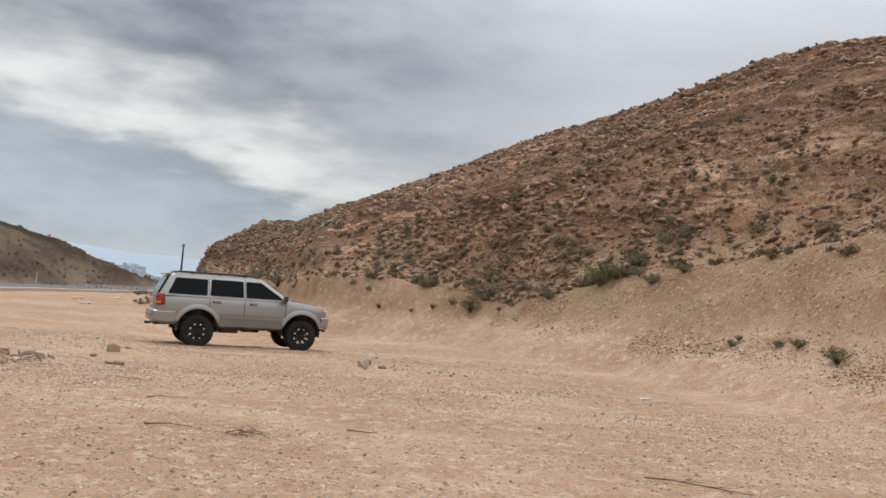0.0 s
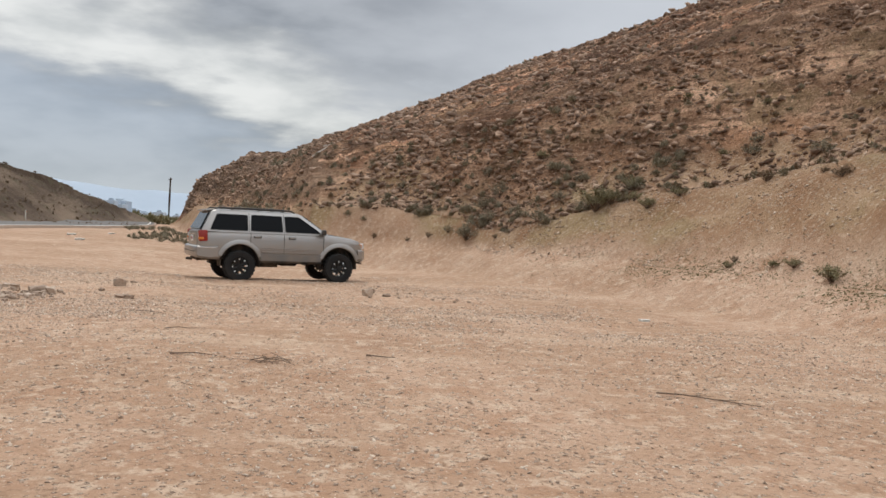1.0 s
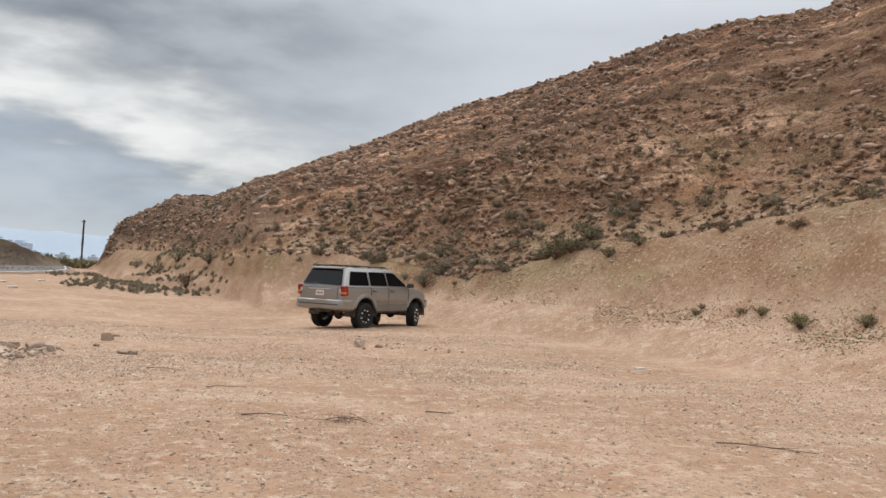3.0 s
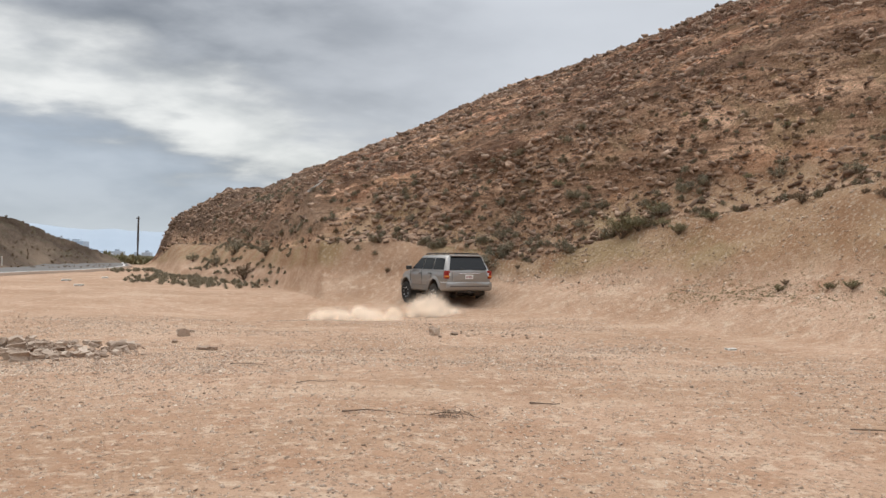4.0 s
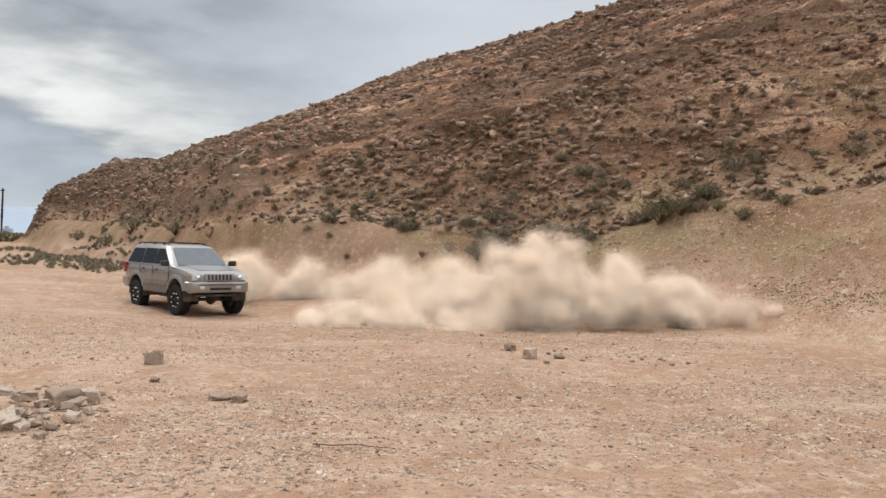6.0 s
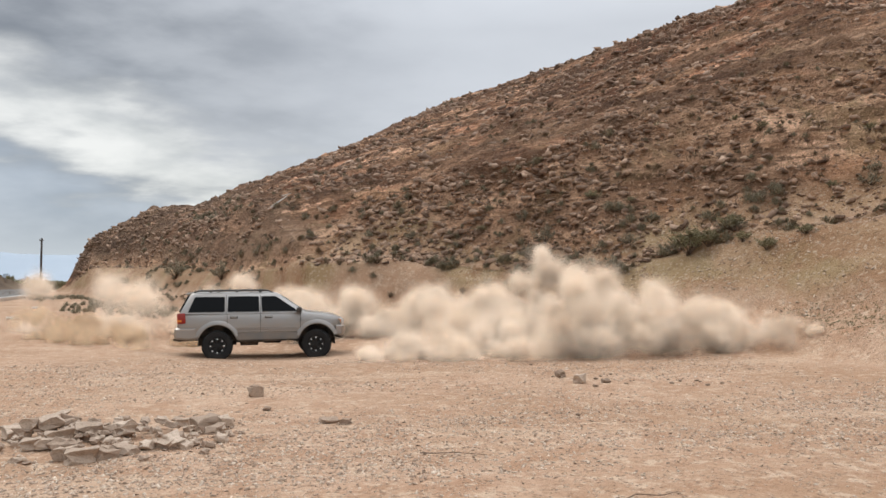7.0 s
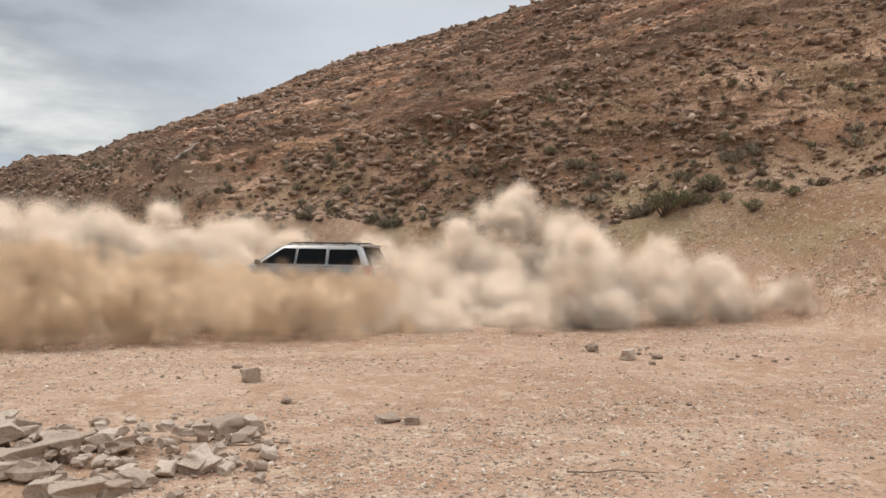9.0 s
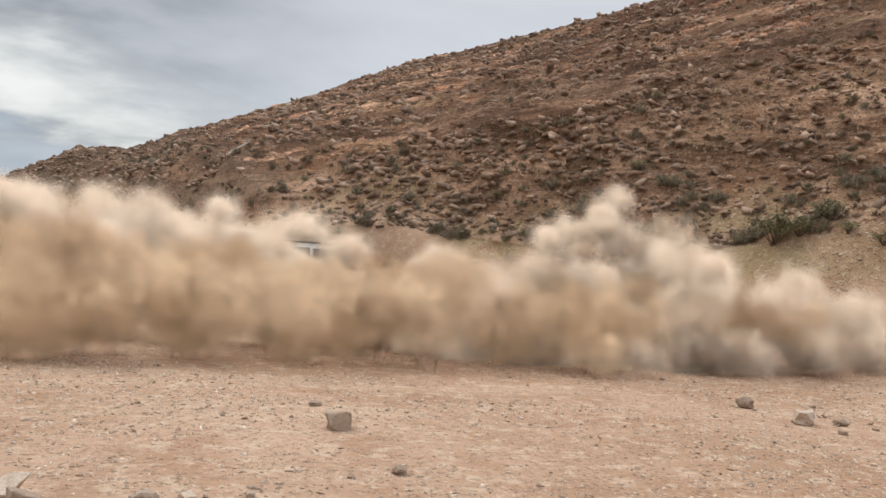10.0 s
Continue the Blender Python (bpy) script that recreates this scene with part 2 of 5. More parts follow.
def paint_like(name, col, rough, metal=0.0, dusty=0.35, coat=0.0):
    n = Nodes(name)
    dust = n.math("MULTIPLY", n.step(n.noise(3.5, 6, 0.6), 0.35, 0.75), dusty)
    n.set(n.mix(dust, col, (0.36, 0.27, 0.19)), n.math("ADD", n.math("MULTIPLY", dust, 0.5), rough), metal)
    n.b.inputs["Coat Weight"].default_value = coat
    n.b.inputs["Specular IOR Level"].default_value = {"tint": 0.08, "hatch_glass": 0.25}.get(name, 0.5)
    n.b.inputs["Coat Roughness"].default_value = 0.12


def leaf_like(name, a, b):
    n = Nodes(name)
    col = n.mix(n.island(), a, b)
    col = n.mix(n.math("MULTIPLY", n.random(), 0.5), col, tuple(c * 0.6 for c in a))
    n.set(col, 0.8)
    n.b.inputs["Specular IOR Level"].default_value = 0.2


desert()
stone_like("stone", (0.25, 0.172, 0.12), (0.43, 0.315, 0.23))
stone_like("rubble", (0.35, 0.255, 0.185), (0.57, 0.45, 0.35), True, 0.3)
stone_like("gravel", (0.28, 0.185, 0.125), (0.74, 0.60, 0.47), False, 0.2)
stone_like("scree", (0.125, 0.073, 0.046), (0.50, 0.34, 0.235), False, 0.6)
stone_like("pale", (0.62, 0.58, 0.52), (0.75, 0.71, 0.66))
leaf_like("sage", (0.20, 0.175, 0.115), (0.38, 0.33, 0.235))
leaf_like("creosote", (0.19, 0.17, 0.09), (0.35, 0.305, 0.18))
leaf_like("dry_scrub", (0.16, 0.11, 0.068), (0.29, 0.21, 0.135))
leaf_like("weed", (0.17, 0.16, 0.07), (0.30, 0.26, 0.14))
leaf_like("twig", (0.10, 0.07, 0.048), (0.19, 0.135, 0.095))
n = Nodes("dead_wood")
n.bump(n.noise(30, 6, 0.6, (1, 8, 8)), 0.6, 0.005)
n.set(n.mix(n.noise(22, 6), (0.13, 0.088, 0.062), (0.26, 0.18, 0.125)), 0.9)
paint_like("silver", (0.31, 0.297, 0.28), 0.36, 0.55, 0.20, 0.5)
paint_like("cladding", (0.17, 0.165, 0.155), 0.5, 0.3, 0.35)
paint_like("black_trim", (0.014, 0.014, 0.014), 0.5, 0.0, 0.12)
paint_like("under", (0.02, 0.019, 0.018), 0.8, 0.0, 0.4)
paint_like("rubber", (0.009, 0.009, 0.009), 0.9, 0.0, 0.04)
paint_like("black_rim", (0.004, 0.004, 0.004), 0.5, 0.0, 0.0)
paint_like("bright_bolt", (0.85, 0.85, 0.85), 0.45, 0.2, 0.0)
paint_like("chrome", (0.72, 0.72, 0.72), 0.22, 1.0, 0.1)
paint_like("tint", (0.006, 0.007, 0.008), 0.07, 0.0, 0.0)
paint_like("hatch_glass", (0.006, 0.007, 0.008), 0.04, 0.0, 0.0)
paint_like("clear_glass", (0.085, 0.10, 0.11), 0.06, 0.0, 0.12)
paint_like("lens", (0.72, 0.74, 0.76), 0.12, 0.3, 0.08)
paint_like("red_lens", (0.26, 0.010, 0.007), 0.18, 0.0, 0.08)
paint_like("amber_lens", (0.62, 0.20, 0.03), 0.18, 0.0, 0.08)
paint_like("plate_white", (0.72, 0.72, 0.70), 0.5, 0.0, 0.05)
paint_like("plate_bar", (0.30, 0.10, 0.10), 0.5, 0.0, 0.05)
paint_like("pole_wood", (0.055, 0.042, 0.034), 0.9, 0.0, 0.1)
paint_like("road_white", (0.70, 0.68, 0.63), 0.7, 0.0, 0.3)
n = Nodes("asphalt")
n.bump(n.noise(40, 6), 0.4, 0.01)
n.set(n.mix(n.noise(0.6, 6), (0.10, 0.092, 0.085), (0.165, 0.148, 0.13)), 0.9)
# distant mountains: aerial haze painted in as a pale blue base colour
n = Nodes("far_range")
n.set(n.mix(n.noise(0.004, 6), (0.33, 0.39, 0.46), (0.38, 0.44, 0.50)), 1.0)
# tower blocks on the plain: blue-grey haze painted into their colour
n = Nodes("far_city")
n.set(n.mix(n.random(), (0.40, 0.46, 0.53), (0.50, 0.55, 0.60)), 1.0)


def dust_like(name, a, b, thick):
    n = Nodes(name)
    col = n.mix(n.random(), a, b)
    d, w, m = (n.t.nodes.new("ShaderNode" + k) for k in ("BsdfDiffuse", "BsdfTranslucent", "MixShader"))
    n.put(col, d.inputs[0]), n.put(col, w.inputs[0])
    m.inputs[0].default_value = 0.3
    n.put(d.outputs[0], m.inputs[1]), n.put(w.outputs[0], m.inputs[2])
    thin, air = n.t.nodes.new("ShaderNodeMixShader"), n.t.nodes.new("ShaderNodeBsdfTransparent")
    soft = n.math("MULTIPLY", n.step(n.attr("thick"), 0.0, 0.9), n.math("ADD", 0.6, n.step(n.noise(3.0, 4, 0.55), 0.35, 0.65)))
    n.put(n.math("MULTIPLY", soft, thick), thin.inputs[0])
    n.put(air.outputs[0], thin.inputs[1]), n.put(m.outputs[0], thin.inputs[2])
    n.put(thin.outputs[0], n.t.nodes["Material Output"].inputs[0])


dust_like("dust", (0.93, 0.73, 0.545), (0.95, 0.77, 0.60), 0.095)
# brown soil dust, its colour lowered further for self-shading in thick billows
dust_like("fresh_dust", (0.42, 0.265, 0.15), (0.78, 0.565, 0.37), 0.2)


# ---- the lie of the land ----
def lattice(ix, iy, iz, seed):
    h = (ix * 374761393 + iy * 668265263 + iz * 2147483647 + seed * 1274126177) & 0xFFFFFFFF
    h = ((h ^ (h >> 13)) * 1274126177) & 0xFFFFFFFF
    return ((h ^ (h >> 16)) & 0xFFFF) / 65535.0


def vnoise(x, y, z, seed=0):
    """Smooth value noise, 0 to 1, on arrays."""
    xi, yi, zi = np.floor(x).astype(np.int64), np.floor(y).astype(np.int64), np.floor(z).astype(np.int64)
    fx, fy, fz = x - xi, y - yi, z - zi
    fx, fy, fz = (f * f * (3 - 2 * f) for f in (fx, fy, fz))
    total = 0.0
    for dx in (0, 1):
        for dy in (0, 1):
            for dz in (0, 1):
                w = (fx if dx else 1 - fx) * (fy if dy else 1 - fy) * (fz if dz else 1 - fz)
                total = total + w * lattice(xi + dx, yi + dy, zi + dz, seed)
    return total


def fbm(x, y, z, octaves, seed=0, gain=0.5):
    total, amp, norm = 0.0, 1.0, 0.0
    for o in range(octaves):
        total = total + amp * (vnoise(x * 2 ** o + 17.3 * o, y * 2 ** o + 9.1 * o, z * 2 ** o, seed + o) - 0.5)
        norm, amp = norm + amp, amp * gain
    return total / norm * 2


def ease(v, lo, hi):
    u = np.clip((v - lo) / (hi - lo), 0, 1)
    return u * u * (3 - 2 * u)


# bearing from the first standpoint (degrees, right of ahead): range and height of the hill's foot, of the graded bank's crest, of a shoulder half-way up and of the ridge
HILL = np.array((
    (-17.6, 100, 0.6, 104, 1.2, 107.3, 1.58, 110, 1.85),
    (-16.5, 74, 0.6, 96, 3, 101.5, 5.33, 102.7, 6.32),
    (-13.2, 55, 0.6, 66, 2.6, 78.1, 6.12, 95.9, 9.53),
    (-10.8, 44, 0.7, 48, 2, 61.8, 5.81, 89.5, 9.24),
    (-9, 36.4, 0.85, 38.2, 2.4, 51.8, 5.92, 87.4, 10.51),
    (-4, 34, 0.8, 35.8, 2.45, 42.2, 5.87, 89.4, 13.94),
    (0, 32.2, 0.88, 33.8, 2.1, 38.2, 6.33, 87.6, 16.22),
    (4.7, 28, 0.85, 29.6, 1.65, 35.2, 6.67, 94.4, 20.94),
    (7, 26.5, 0.8, 28.4, 2, 34.2, 7.02, 96.6, 23),
    (11.5, 24, 0.8, 27.5, 2.75, 33.3, 7.94, 92.6, 24.48),
    (15.5, 21.8, 0.8, 26, 3, 32.6, 8.59, 80.5, 23.67),
    (21, 19.4, 0.8, 24.5, 3.45, 31.9, 9.57, 67.6, 22.66),
    (25, 17.8, 0.78, 23, 3.7, 31.2, 10.02, 60, 21.2),
    (28.5, 16.6, 0.75, 22, 3.9, 30.8, 10.16, 76, 26.6),
    (31, 15.6, 0.75, 21, 4, 30.4, 10.52, 90, 31.5),
    (36, 15, 0.75, 20.2, 4.1, 30, 11.3, 92, 36.3),
    (45, 14, 0.75, 19, 4.3, 28.9, 12.09, 95, 45),
))


def land(x, y, fine=True):
    """Height of the ground, and how rocky it is there (0 graded flat, 0.35 bank, 1 rocky hill)."""
    x, y = np.asarray(x, float), np.asarray(y, float)
    az, r = np.degrees(np.arctan2(x, y)), np.hypot(x, y)
    rf, zf, rc, zc, rm, zm, rr, zr = (np.interp(az, HILL[:, 0], HILL[:, i]) for i in range(1, 9))
    side = ease(az, -18.4, -17.2) * (1 - ease(az, 75, 120))
    wig = fbm(x / 5, y / 5, 0 * x, 3, 40)
    rf, rc = rf + wig * 1.0, rc + wig * 1.2
    apron = zf * ease(r, rf - np.interp(az, (-4, 4), (2.2, 3.2)), rf + 0.5)
    bank = zf + (zc - zf) * ease(r, rf, rc) ** 0.9
    u = 0.55 * np.clip((r - rc) / (rm - rc), 0, 1) + 0.45 * np.clip((r - rm) / (rr - rm), 0, 1)
    slope = zc + (zm - zc) * np.clip((r - rc) / (rm - rc), 0, 1) ** 0.9 + (zr - zm) * np.clip((r - rm) / (rr - rm), 0, 1) - 0.35 * np.sin(np.clip((r - rc) / 3.0, 0, 1) * np.pi)
    back = zr - (r - rr) * 0.16
    z = np.where(r < rf, apron, np.where(r < rc, bank, np.where(r < rr, slope, np.maximum(back, 0.3))))
    z = z * side
    # the shallow basin where the car circles
    z = z - 0.50 * np.exp(-((x + 7) / 3.6) ** 2 / 2 - ((y - 29) / 4.0) ** 2 / 2) * (1 - ease(r, rf - 2, rf + 2) * side)
    # the dark hill across the road
    la = np.array((-80, -45, -29.3, -26, -22.5, -20.0, -18.9))
    lz, lr = np.interp(az, la, (26, 16, 6.4, 5.3, 3.1, 1.2, 0.2)), np.interp(az, la, (120, 105, 95, 100, 110, 122, 130))
    lf = lr - np.interp(az, la, (50, 45, 30, 18, 12, 10, 8))
    left = np.where(r < lr, lz * ease(r, lf, lr + 6) * 1.02, np.maximum(lz - (r - lr) * 0.12, 0))
    lside = (1 - ease(az, -19.6, -18.6)) * ease(az, -120, -80)
    z = z + left * lside
    # the open ground falls gently away beyond the gap
    z = z + 0.45 * ease(r, 32, 60) * (1 - side)
    rock = np.clip(np.where(r < rf, 0, np.where(r < rc, 0.3 * ease(r, rf, rc), ease(r, rc - 0.5, rc + 3.5))) * side, 0, 1)
    rock = np.maximum(rock, 0.8 * lside * ease(r, lf + 2, lf + 12))
    # tan shoulder of bare earth on the bank between the bluff and the gully
    bare = ease(az, -9.0, -7.0) * (1 - ease(az, -2.5, 0.5)) * ease(r, rf, rf + 1) * (1 - ease(r, rc + 2.0, rc + 4.5))
    rock = rock * (1 - 0.75 * bare)
    if fine:
        far = np.clip(1.2 - r / 160, 0.15, 1)
        flat = 1 - np.clip(rock * 3, 0, 1)
        z = z + flat * (0.05 * fbm(x / 2.7, y / 2.7, 0 * x, 3, 3) + 0.012 * fbm(x / 0.35, y / 0.35, 0 * x, 2, 8)) * ease(r, 0, 3)
        # tilted beds of broken rock
        s = z * 0.8 + x * 0.22 - y * 0.12
        big = fbm(x / 5.5, y / 5.5, z / 3.5, 4, 11)
        beds = 1 - np.abs(fbm(x / 3.4, y / 3.4, s * 1.3, 4, 23, 0.6)) * 2.6
        crag = 1 - np.abs(fbm(x / 1.3, y / 1.3, s * 2.2, 4, 31, 0.62)) * 2.4
        # ledges: long tilted steps of harder rock
        bed = (s + 0.10 * x) / 0.85 + 0.9 * fbm(x / 4.0, y / 4.0, z / 4.0, 3, 57)
        saw = bed - np.floor(bed)
        ledge = np.where(saw < 0.8, saw / 0.8, (1 - saw) / 0.2) - 0.5
        keep = ease(fbm(x / 3.0, y / 3.0, z / 3.0, 2, 63), -0.25, 0.25)
        grit = fbm(x / 0.42, y / 0.42, z / 0.42, 3, 83, 0.65)
        calm = 1 - 0.25 * ease(r, rr - 8, rr - 1) * side * ease(az, -12, -6)
        z = z + rock * far * calm * (0.50 * big + 0.24 * beds + 0.20 * crag - 0.36 + 0.46 * ledge * keep + 0.15 * grit)
        z = z + (rock > 0.02) * (1 - rock) * (0.16 * fbm(x / 1.1, y / 1.1, z, 4, 77, 0.6) + 0.12 * fbm(x / 3.0, y / 3.0, z, 2, 79))
    if fine == 2:
        return z, rock, np.maximum(lside * ease(r, lf - 2, lf + 5), 0.36 * side * rock * ease(-az, 5, 9)), np.where(r < rc, 0, u) * side * (1 + 0.7 * (1 - ease(az, -9, 3))) + lside * ease(r, lf - 6, lf + 8)
    return z, rock


def height(x, y):
    z, _ = land(np.array([x]), np.array([y]))
    return float(z[0])


def mesh_object(name, verts, faces, material, parent=None, smooth=True):
    me = bpy.data.meshes.new(name)
    me.from_pydata(verts, [], faces)
    me.materials.append(material)
    if smooth:
        me.polygons.foreach_set("use_smooth", [True] * len(me.polygons))
    ob = new(name, me)
    ob.parent = parent
    return ob


def grid_mesh(name, X, Y, Z, material, attrs=()):
    """A mesh over a grid of places, with numbers on its points for the material."""
    h, w = X.shape
    me = bpy.data.meshes.new(name)
    me.vertices.add(h * w)
    me.vertices.foreach_set("co", np.stack([X, Y, Z], -1).astype(np.float32).ravel())
    i = np.arange(h * w).reshape(h, w)
    q = np.stack([i[:-1, :-1], i[:-1, 1:], i[1:, 1:], i[1:, :-1]], -1).reshape(-1, 4)
    me.loops.add(q.size)
    me.loops.foreach_set("vertex_index", q.ravel().astype(np.int32))
    me.polygons.add(len(q))
    me.polygons.foreach_set("loop_start", np.arange(0, q.size, 4, dtype=np.int32))
    me.polygons.foreach_set("use_smooth", np.ones(len(q), dtype=bool))
    for key, vals in attrs:
        a = me.attributes.new(key, "FLOAT", "POINT")
        a.data.foreach_set("value", vals.astype(np.float32).ravel())
    me.update(calc_edges=True)
    me.materials.append(material)
    return new(name, me)


def build_ground():
    az = np.concatenate([np.arange(-180, -46, 3.0), np.arange(-46, -31, 0.4), np.arange(-31, 44, 0.15), np.arange(44, 62, 0.35), np.arange(62, 181, 3.0)])
    az[-1] = 180.0
    rs = [0.0, 0.7, 1.5, 2.4]
    while rs[-1] < 4500:
        r = rs[-1]
        rs.append(r + (max(0.05, r * 0.0085) if r < 20 else 0.125 if r < 48 else 0.2 if r < 70 else 0.27 if r < 100 else (r * 0.008 if r < 125 else r * 0.08)))
    A, R = np.meshgrid(np.radians(az), np.array(rs))
    X, Y = R * np.sin(A), R * np.cos(A)
    Z, K, W, U = land(X, Y, 2)
    Z = np.where(R > 140, Z * np.clip(1 - (R - 140) / 300, 0, 1), Z)
    ob = grid_mesh("ground", X[:, ::-1], Y[:, ::-1], Z[:, ::-1], M["desert"], (("rock", K[:, ::-1]), ("up", U[:, ::-1]), ("across", W[:, ::-1])))
    return tagged(ob, "sandy tan desert ground rising to a rocky brown hillside", "ground", kind="structure")


GROUND = build_ground()


# ---- building helpers ----
def part(name, bm, material, parent=None, label="", smooth=False):
    """Links a bmesh as one mesh object."""
    me = bpy.data.meshes.new(name)
    bmesh.ops.recalc_face_normals(bm, faces=bm.faces)
    bm.to_mesh(me)
    bm.free()
    for m in material if isinstance(material, (list, tuple)) else (material,):
        me.materials.append(m)
    if smooth:
        me.polygons.foreach_set("use_smooth", [True] * len(me.polygons))
        me.set_sharp_from_angle(angle=radians(38))
    ob = new(name, me)
    ob.parent = parent
    if label:
        ob["label"] = label
    return ob


def slab(x, y, z, sx, sy, sz, bevel=0.0, turn=(0, 0, 0), bm=None, taper=1.0):
    """A rounded block, centred."""
    one = bmesh.new()
    bmesh.ops.create_cube(one, size=1)
    for v in one.verts:
        if v.co.z > 0:
            v.co.x *= taper
            v.co.y *= taper
        v.co = Vector((v.co.x * sx, v.co.y * sy, v.co.z * sz))
    if bevel:
        bmesh.ops.bevel(one, geom=one.edges[:], offset=bevel, segments=2, affect="EDGES", profile=0.6)
    bmesh.ops.transform(one, matrix=pose(x, y, z, *turn), verts=one.verts)
    if bm is None:
        return one
    me = bpy.data.meshes.new("piece")
    one.to_mesh(me)
    one.free()
    bm.from_mesh(me)
    bpy.data.meshes.remove(me)
    return bm


def tube(points, radii, sides=8, bm=None):
    """A tube along points."""
    bm = bm or bmesh.new()
    rings = []
    pts = [Vector(p) for p in points]
    for i, p in enumerate(pts):
        d = (pts[min(i + 1, len(pts) - 1)] - pts[max(i - 1, 0)]).normalized()
        q = d.to_track_quat("Z", "Y")
        r = radii[i] if isinstance(radii, (list, tuple)) else radii
        rings.append([bm.verts.new(p + q @ Vector((math.cos(a) * r, math.sin(a) * r, 0))) for a in (2 * math.pi * k / sides for k in range(sides))])
    for a, b in zip(rings, rings[1:]):
        for k in range(sides):
            bm.faces.new((a[k], a[(k + 1) % sides], b[(k + 1) % sides], b[k]))
    bm.faces.new(rings[0][::-1]), bm.faces.new(rings[-1])
    return bm


def lathe(profile, sides, bm=None):
    """Turns (radius, y) pairs about the y axis, closed round."""
    bm = bm or bmesh.new()
    rings = [[bm.verts.new((math.cos(a) * r, y, math.sin(a) * r)) for a in (2 * math.pi * k / sides for k in range(sides))] for r, y in profile]
    for a, b in zip(rings, rings[1:]):
        for k in range(sides):
            bm.faces.new((a[k], b[k], b[(k + 1) % sides], a[(k + 1) % sides]))
    return bm


def loft(sections):
    """A closed skin over half sections (x, [(y, z), ...]), mirrored over y = 0."""
    bm = bmesh.new()
    rings = []
    for x, half in sections:
        full = [(y, z) for y, z in half] + [(-y, z) for y, z in half[::-1] if y > 1e-4]
        rings.append([bm.verts.new((x, y, z)) for y, z in full])
    for a, b in zip(rings, rings[1:]):
        for k in range(len(a)):
            bm.faces.new((a[k], a[(k + 1) % len(a)], b[(k + 1) % len(a)], b[k]))
    bm.faces.new(rings[0]), bm.faces.new(rings[-1][::-1])
    return bm


def carve(ob, cutters):
    """Cuts the cutters out of a mesh and throws them away."""
    for c in cutters:
        mod = ob.modifiers.new("cut", "BOOLEAN")
        mod.operation, mod.object, mod.solver = "DIFFERENCE", c, "EXACT"
    bpy.context.view_layer.update()
    dg = bpy.context.evaluated_depsgraph_get()
    me = bpy.data.meshes.new_from_object(ob.evaluated_get(dg))
    ob.modifiers.clear()
    old, ob.data = ob.data, me
    name = old.name
    bpy.data.meshes.remove(old)
    me.name = name
    me.set_sharp_from_angle(angle=radians(30))
    for c in cutters:
        d = c.data
        bpy.data.objects.remove(c)
        bpy.data.meshes.remove(d)


# ---- the car ----
WHEELS = [(-1.36, -0.79), (-1.36, 0.79), (1.36, -0.79), (1.36, 0.79)]
FLANK = ((0.872, 1.30), (0.700, 1.81))    # half width and height at the belt and at the roof edge


def flank(x, z, side, out=0.0):
    """A place on the side of the cabin."""
    (w0, z0), (w1, z1) = FLANK
    u = (z - z0) / (z1 - z0)
    return Vector((x, side * (w0 + (w1 - w0) * u + out * 0.95), z + out * 0.32))


def side_pane(outline, side, out, depth):
    bm = bmesh.new()
    a = [bm.verts.new(flank(x, z, side, out)) for x, z in outline]
    b = [bm.verts.new(flank(x, z, side, out - depth)) for x, z in outline]
    bm.faces.new(a), bm.faces.new(b[::-1])
    for k in range(len(a)):
        bm.faces.new((a[k], b[k], b[(k + 1) % len(a)], a[(k + 1) % len(a)]))
    return bm


def rounded(outline, r=0.035):
    """Rounds the corners of an outline."""
    out = []
    n = len(outline)
    for i in range(n):
        p, a, b = Vector(outline[i]), Vector(outline[i - 1]), Vector(outline[(i + 1) % n])
        p0, p1 = p + (a - p).normalized() * r, p + (b - p).normalized() * r
        for u in (0, 0.35, 0.65, 1):
            out.append(tuple(p0 * (1 - u) ** 2 + p * 2 * u * (1 - u) + p1 * u * u))
    return out


